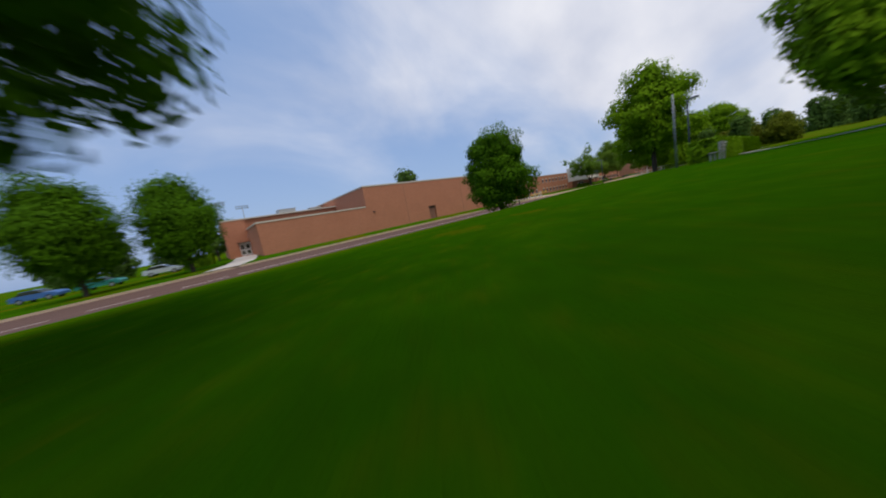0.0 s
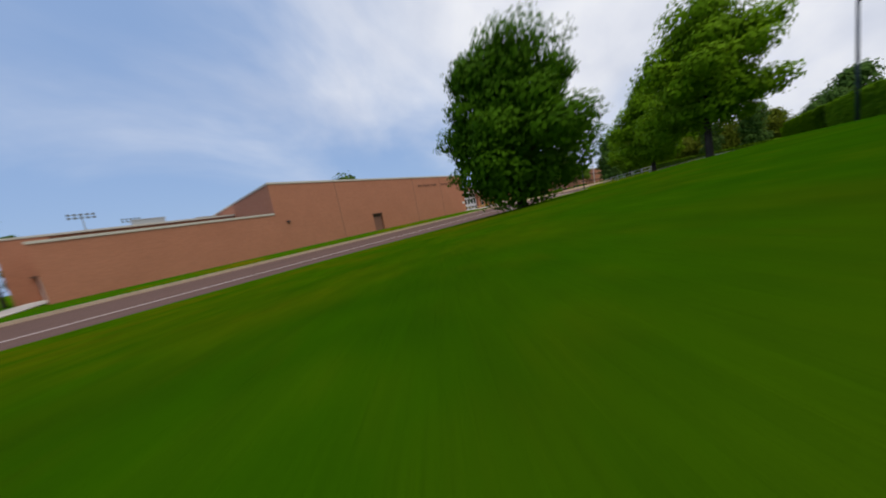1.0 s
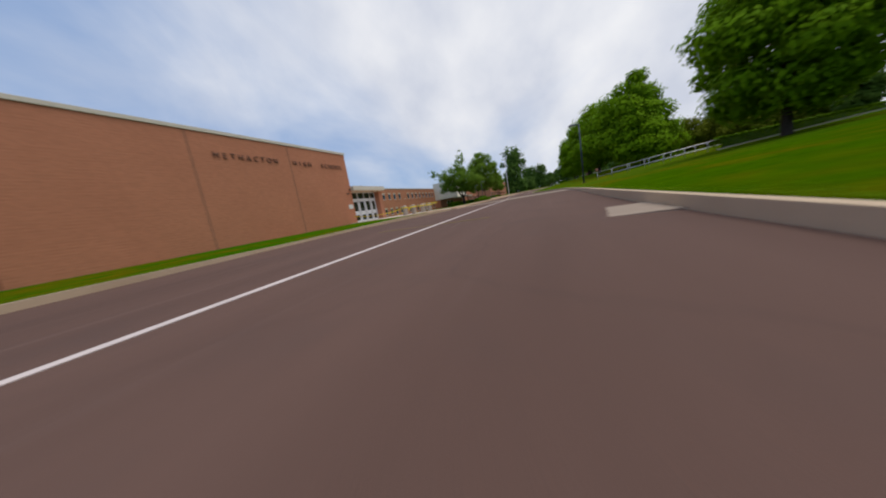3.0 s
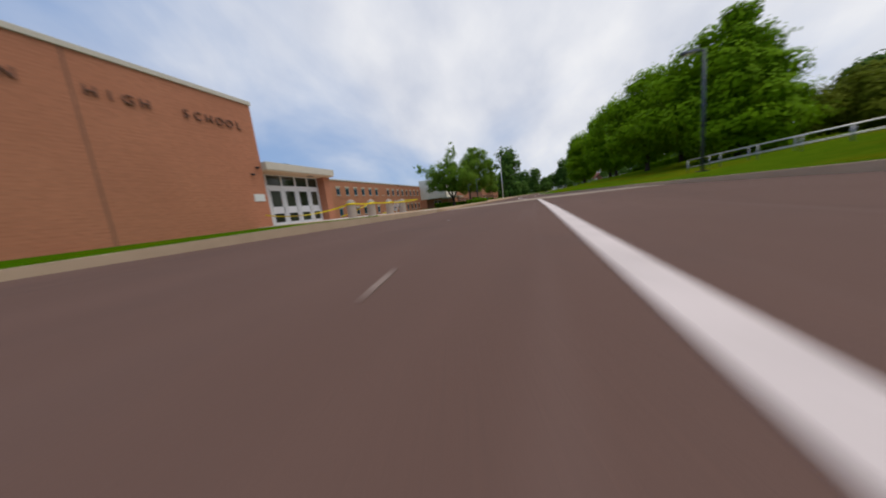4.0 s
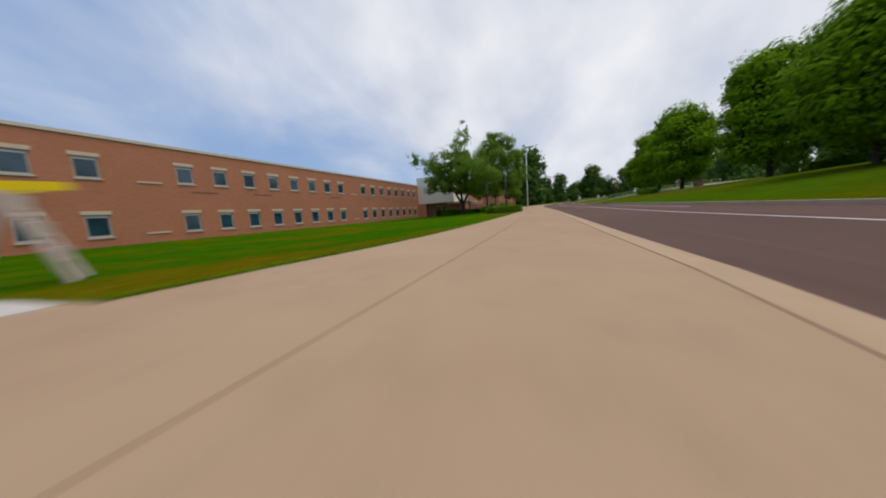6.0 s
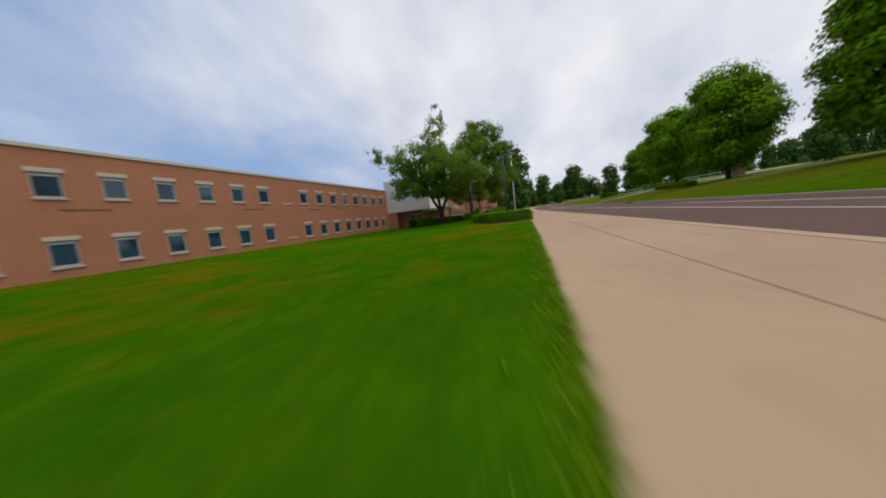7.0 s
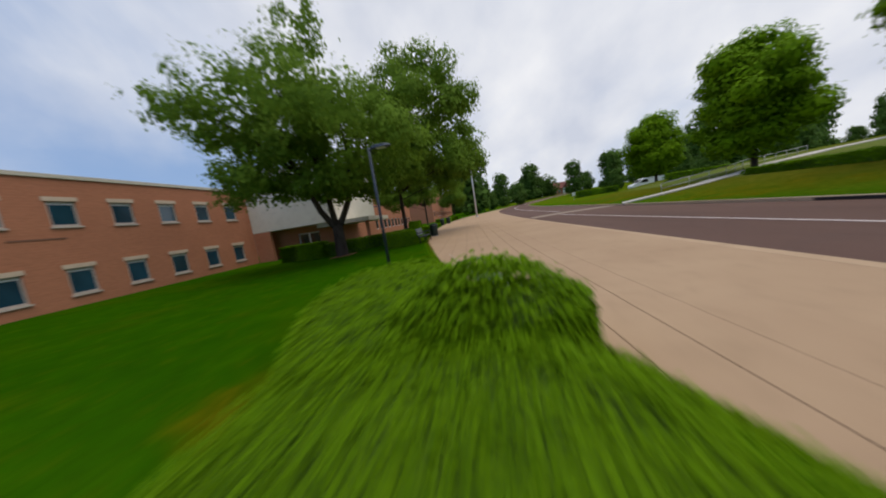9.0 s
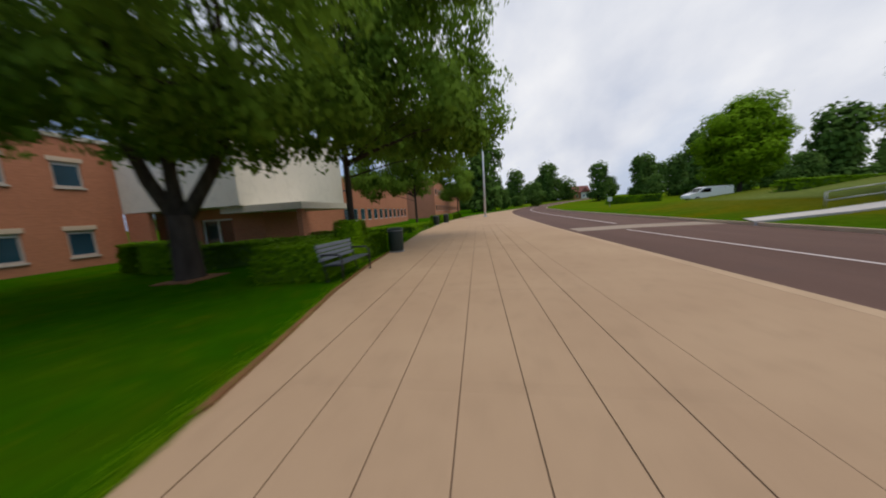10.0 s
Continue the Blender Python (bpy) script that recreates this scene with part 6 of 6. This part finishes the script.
def make_car(paint, label):
    """A parked saloon car at the origin, nose along +x."""
    c = thing("car", (0, 0, 0), label, "car", "parked cars")
    low = [(-2.2, 0.35), (-2.25, 0.75), (-2.1, 0.95), (-1.5, 1.0), (0.95, 0.98), (1.95, 0.85), (2.2, 0.65), (2.2, 0.35)]
    top = [(-1.75, 0.99), (-1.15, 1.4), (0.1, 1.45), (0.95, 0.985)]
    for name, prof, hw, m in (("body", low, 0.88, paint), ("cabin", top, 0.74, DOORGLASS), ("roof", [(-1.2, 1.40), (-1.1, 1.47), (0.0, 1.49), (0.15, 1.43)], 0.70, paint)):
        bm = bmesh.new()
        side = [[bm.verts.new((x, s * hw, z)) for x, z in prof] for s in (-1, 1)]
        bm.faces.new(side[0])
        bm.faces.new(side[1][::-1])
        for k in range(len(prof)):
            j = (k + 1) % len(prof)
            bm.faces.new((side[0][k], side[1][k], side[1][j], side[0][j]))
        part(name, bm, m, c)
    for x in (-1.35, 1.35):
        for s in (-0.8, 0.8):
            bm = bmesh.new()
            tube(bm, [(x, s - 0.1, 0.32), (x, s + 0.1, 0.32)], [0.32, 0.32], 16)
            w = part("wheel", bm, RUBBER, c)
            bm = bmesh.new()
            tube(bm, [(x, s - 0.11, 0.32), (x, s + 0.11, 0.32)], [0.2, 0.2], 12)
            part("rim", bm, STEEL, w)
    return c


blue_car = make_car(mat("blue_car_paint", (0.06, 0.16, 0.42), 0.3, 0.1, 0.5), "blue saloon car parked beyond the trees")
blue_car.matrix_basis = pose(-40, -38, lawn_z(-40, -38), 0, 0, 70)
teal_car = make_car(mat("teal_car_paint", (0.02, 0.24, 0.20), 0.3, 0.1, 0.5), "teal saloon car parked beyond the trees")
teal_car.matrix_basis = pose(-39, -32.6, lawn_z(-39, -32.6), 0, 0, 75)
silver_car = make_car(mat("silver_car_paint", (0.58, 0.63, 0.68), 0.3, 0.2, 0.5), "silver saloon car parked beyond the trees")
silver_car.matrix_basis = pose(-41, -26.6, lawn_z(-41, -26.6), 0, 0, 80)
copy_thing(silver_car, pose(-47, -27.5, lawn_z(-47, -27.5), 0, 0, 80))

# weathered bench on the bank
wz = lawn_z(17.0, 3.4)
WOOD = bark_material("weathered_grey_timber", (0.34, 0.32, 0.29), (0.52, 0.50, 0.46))
seat = thing("park_bench", (17.0, 3.4, wz), "weathered grey timber bench on the grass bank", "bench")
for k in range(3):
    part("seat_slat", boxes((16.5 + 0.15 * k, 16.63 + 0.15 * k, 2.4, 4.4, wz + 0.42, wz + 0.46), bevel=0.008), WOOD, seat)
for k in range(3):
    part("back_slat", boxes((16.97 + 0.03 * k, 17.01 + 0.03 * k, 2.4, 4.4, wz + 0.52 + 0.17 * k, wz + 0.65 + 0.17 * k), bevel=0.008), WOOD, seat)
for y in (2.6, 4.1):
    part("leg", boxes((16.52, 16.6, y, y + 0.1, wz - 0.05, wz + 0.42), (16.9, 17.0, y, y + 0.1, wz - 0.05, wz + 0.98)), WOOD, seat)



def make_bench(label, back, half):
    """A slatted metal bench at the origin, facing +x: looped end frames that make the legs and armrests."""
    b = thing("bench", (0, 0, 0), label, "bench", "benches along the pavement")
    for k in range(5):
        part("seat_slat", boxes((-0.17 + 0.092 * k, -0.095 + 0.092 * k, -half, half, 0.42 - 0.008 * abs(k - 3), 0.445 - 0.008 * abs(k - 3)), bevel=0.008), DARKSLAT, b)
    for k in range(4 if back else 0):
        part("back_slat", boxes((-0.25 - 0.025 * k, -0.222 - 0.025 * k, -half, half, 0.50 + 0.105 * k, 0.585 + 0.105 * k), bevel=0.008), SLAT, b)
    for y in (0.07 - half, half - 0.07):
        bm = bmesh.new()
        tube(bm, [(0.27, y, 0.0), (0.28, y, 0.52), (0.26, y, 0.61), (0.20, y, 0.65), (0.0, y, 0.655), (-0.27, y, 0.65)], [0.026] * 6, 8)
        part("armrest", bm, DARK, b, smooth=True)
        bm = bmesh.new()
        tube(bm, [(-0.14, y, 0.0), (-0.19, y, 0.40), (-0.26, y, 0.64), (-0.34, y, 0.93)][: 4 if back else 3], [0.024] * (4 if back else 3), 8)
        tube(bm, [(0.275, y, 0.39), (-0.19, y, 0.39)], [0.02] * 2, 8)
        part("end_frame", bm, DARK, b, smooth=True)
        for x in (0.27, -0.14):
            part("foot", boxes((x - 0.045, x + 0.045, y - 0.045, y + 0.045, 0, 0.012), bevel=0.003), DARK, b)
    return b


bench = make_bench("blue-grey slatted metal bench with a backrest beside a hedge", True, 0.85)
bench.matrix_basis = pose(-24.72, 98.6, walk_z(-24.72, 98.6))
low_bench = make_bench("dark backless metal bench with looped armrests against a hedge", False, 1.2)
low_bench.matrix_basis = pose(-20.92, 84.68, walk_z(-20.92, 84.68) + 0.01, 0, 0, 22)

# brown utility cabinet in the meadow
ux, uy = 4.5, 99.2
uz = lawn_z(ux, uy)
cabinet = thing("utility_cabinet", (ux, uy, uz), "brown metal utility cabinet on the meadow", "utility cabinet")
part("body", boxes((ux - 0.45, ux + 0.45, uy - 0.3, uy + 0.3, uz - 0.1, uz + 0.85), bevel=0.02), REDDOOR, cabinet)
part("lid", boxes((ux - 0.49, ux + 0.49, uy - 0.34, uy + 0.34, uz + 0.85, uz + 0.91), bevel=0.015), REDDOOR, cabinet)


def make_bin():
    b = thing("litter_bin", (0, 0, 0), "dark round litter bin with a pale lid rim", "litter bin", "litter bins")
    part("drum", lathe(bmesh.new(), (0, 0, 0.05), [(0.27, 0), (0.29, 0.03), (0.30, 0.78), (0.30, 0.82)], 24), BIN, b, smooth=True)
    part("lid", lathe(bmesh.new(), (0, 0, 0.87), [(0.32, 0), (0.32, 0.05), (0.24, 0.10), (0.12, 0.11)], 24), BIN, b)
    part("rim", lathe(bmesh.new(), (0, 0, 0.845), [(0.315, 0), (0.325, 0.012), (0.315, 0.024)], 24), PALEPOLE, b)
    part("foot", lathe(bmesh.new(), (0, 0, 0), [(0.31, 0), (0.31, 0.04), (0.26, 0.055)], 24), PALEPOLE, b)
    return b


litter = make_bin()
litter.matrix_basis = pose(-24.68, 102.6, walk_z(-24.68, 102.6))
copy_thing(litter, pose(-26.2, 120.3, lawn_z(-26.2, 120.3)))
copy_thing(litter, pose(-25.7, 124.0, walk_z(-25.7, 124.0)))

post = thing("sign_post", (-2.2, 139.4, lawn_z(-2.2, 139.4)), "small white sign on a post on the grass island", "sign")
pz = lawn_z(-2.2, 139.4)
part("post", boxes((-2.23, -2.17, 139.37, 139.43, pz - 0.1, pz + 1.5)), STEEL, post)
part("plate", boxes((-2.5, -1.9, 139.33, 139.36, pz + 0.9, pz + 1.55), bevel=0.004), PLATE, post)

# white van parked beyond the bank
van = thing("van", (10.4, 138.5, lawn_z(10.4, 138.5)), "white panel van parked on the grass bank", "van")
vz = lawn_z(10.4, 138.5) + 0.05
PROFILE = [(-2.75, 0.45), (-2.75, 0.85), (-2.55, 1.05), (-1.75, 1.2), (-1.0, 1.85), (-0.6, 1.98), (2.5, 2.0), (2.7, 1.85), (2.75, 0.5), (2.3, 0.35), (-2.4, 0.35)]
bm = bmesh.new()
sides = []
for s in (-0.95, 0.95):
    sides.append([bm.verts.new((10.4 + x, 138.5 + s, vz + z)) for x, z in PROFILE])
bm.faces.new(sides[0])
bm.faces.new(sides[1][::-1])
for k in range(len(PROFILE)):
    j = (k + 1) % len(PROFILE)
    bm.faces.new((sides[0][k], sides[1][k], sides[1][j], sides[0][j]))
bmesh.ops.bevel(bm, geom=list(bm.edges), offset=0.05, segments=2, affect="EDGES")
part("body", bm, VANWHITE, van, smooth=False)
bm = bmesh.new()
q = [bm.verts.new((10.4 + x, 138.5 - 0.957, vz + z)) for x, z in ((-1.5, 1.22), (-0.95, 1.72), (-0.1, 1.75), (-0.1, 1.22))]
bm.faces.new(q)
bmesh.ops.solidify(bm, geom=bm.faces[:], thickness=0.006)
part("side_window", bm, DOORGLASS, van)
bm = bmesh.new()
q = [bm.verts.new((10.4 + x, 138.5 + s, vz + z)) for x, s, z in ((-1.72, -0.8, 1.28), (-1.06, -0.8, 1.84), (-1.06, 0.8, 1.84), (-1.72, 0.8, 1.28))]
bm.faces.new(q)
bmesh.ops.solidify(bm, geom=bm.faces[:], thickness=0.01)
part("windscreen", bm, DOORGLASS, van)
for x in (-1.75, 1.75):
    for s in (-0.9, 0.9):
        bm = bmesh.new()
        tube(bm, [(10.4 + x, 138.5 + s - 0.1, vz + 0.3), (10.4 + x, 138.5 + s + 0.1, vz + 0.3)], [0.34, 0.34], 18)
        wheel = part("wheel", bm, RUBBER, van)
        bm = bmesh.new()
        tube(bm, [(10.4 + x, 138.5 + s - 0.11, vz + 0.3), (10.4 + x, 138.5 + s + 0.11, vz + 0.3)], [0.2, 0.2], 14)
        part("rim", bm, STEEL, wheel)

# storm drain in the lawn kerb, stadium light masts far behind the school
drain = thing("storm_drain", (-4.3, 18.5, road_z(-4.3, 18.5)), "dark storm drain opening under the kerb with a concrete apron", "drain")
dz = road_z(-4.6, 18.5)
# flat dark plate on the kerb face in place of the shaded opening
part("mouth", boxes((-4.115, -4.095, 17.6, 19.4, dz + 0.01, dz + 0.115)), DARK, drain)
part("apron", boxes((-6.0, -4.12, 17.5, 19.5, dz - 0.1, dz + 0.016)), SLAB, drain)
drain2 = thing("storm_drain", (-8.6, 92.0, road_z(-8.6, 92)), "dark storm drain opening under the kerb", "drain")
dz = road_z(-8.7, 92)
# again a dark plate painted as the shade inside the opening
part("mouth", boxes((-8.665, -8.645, 91.0, 93.0, dz + 0.01, dz + 0.12)), DARK, drain2)

for x, y, h in ((-150, -15.2, 25.2), (-190, -2, 27)):
    mast = thing("floodlight_mast", (x, y, 1), "far sports field floodlight mast", "floodlight", "floodlight masts")
    bm = bmesh.new()
    tube(bm, [(x, y, 0), (x, y, h)], [0.3, 0.16], 8)
    part("mast", bm, STEEL, mast)
    for r in range(2):
        for k in range(5):
            part("floodlight", boxes((x - 0.3, x + 0.3, y - 3.2 + 1.4 * k, y - 2.4 + 1.4 * k, h - 0.4 - 1.1 * r, h + 0.3 - 1.1 * r), bevel=0.05), PALEPOLE, mast)
    part("crossbar", boxes((x - 0.1, x + 0.1, y - 3.2, y + 3.2, h - 0.12, h + 0.02), (x - 0.1, x + 0.1, y - 3.2, y + 3.2, h - 1.2, h - 1.08)), STEEL, mast)
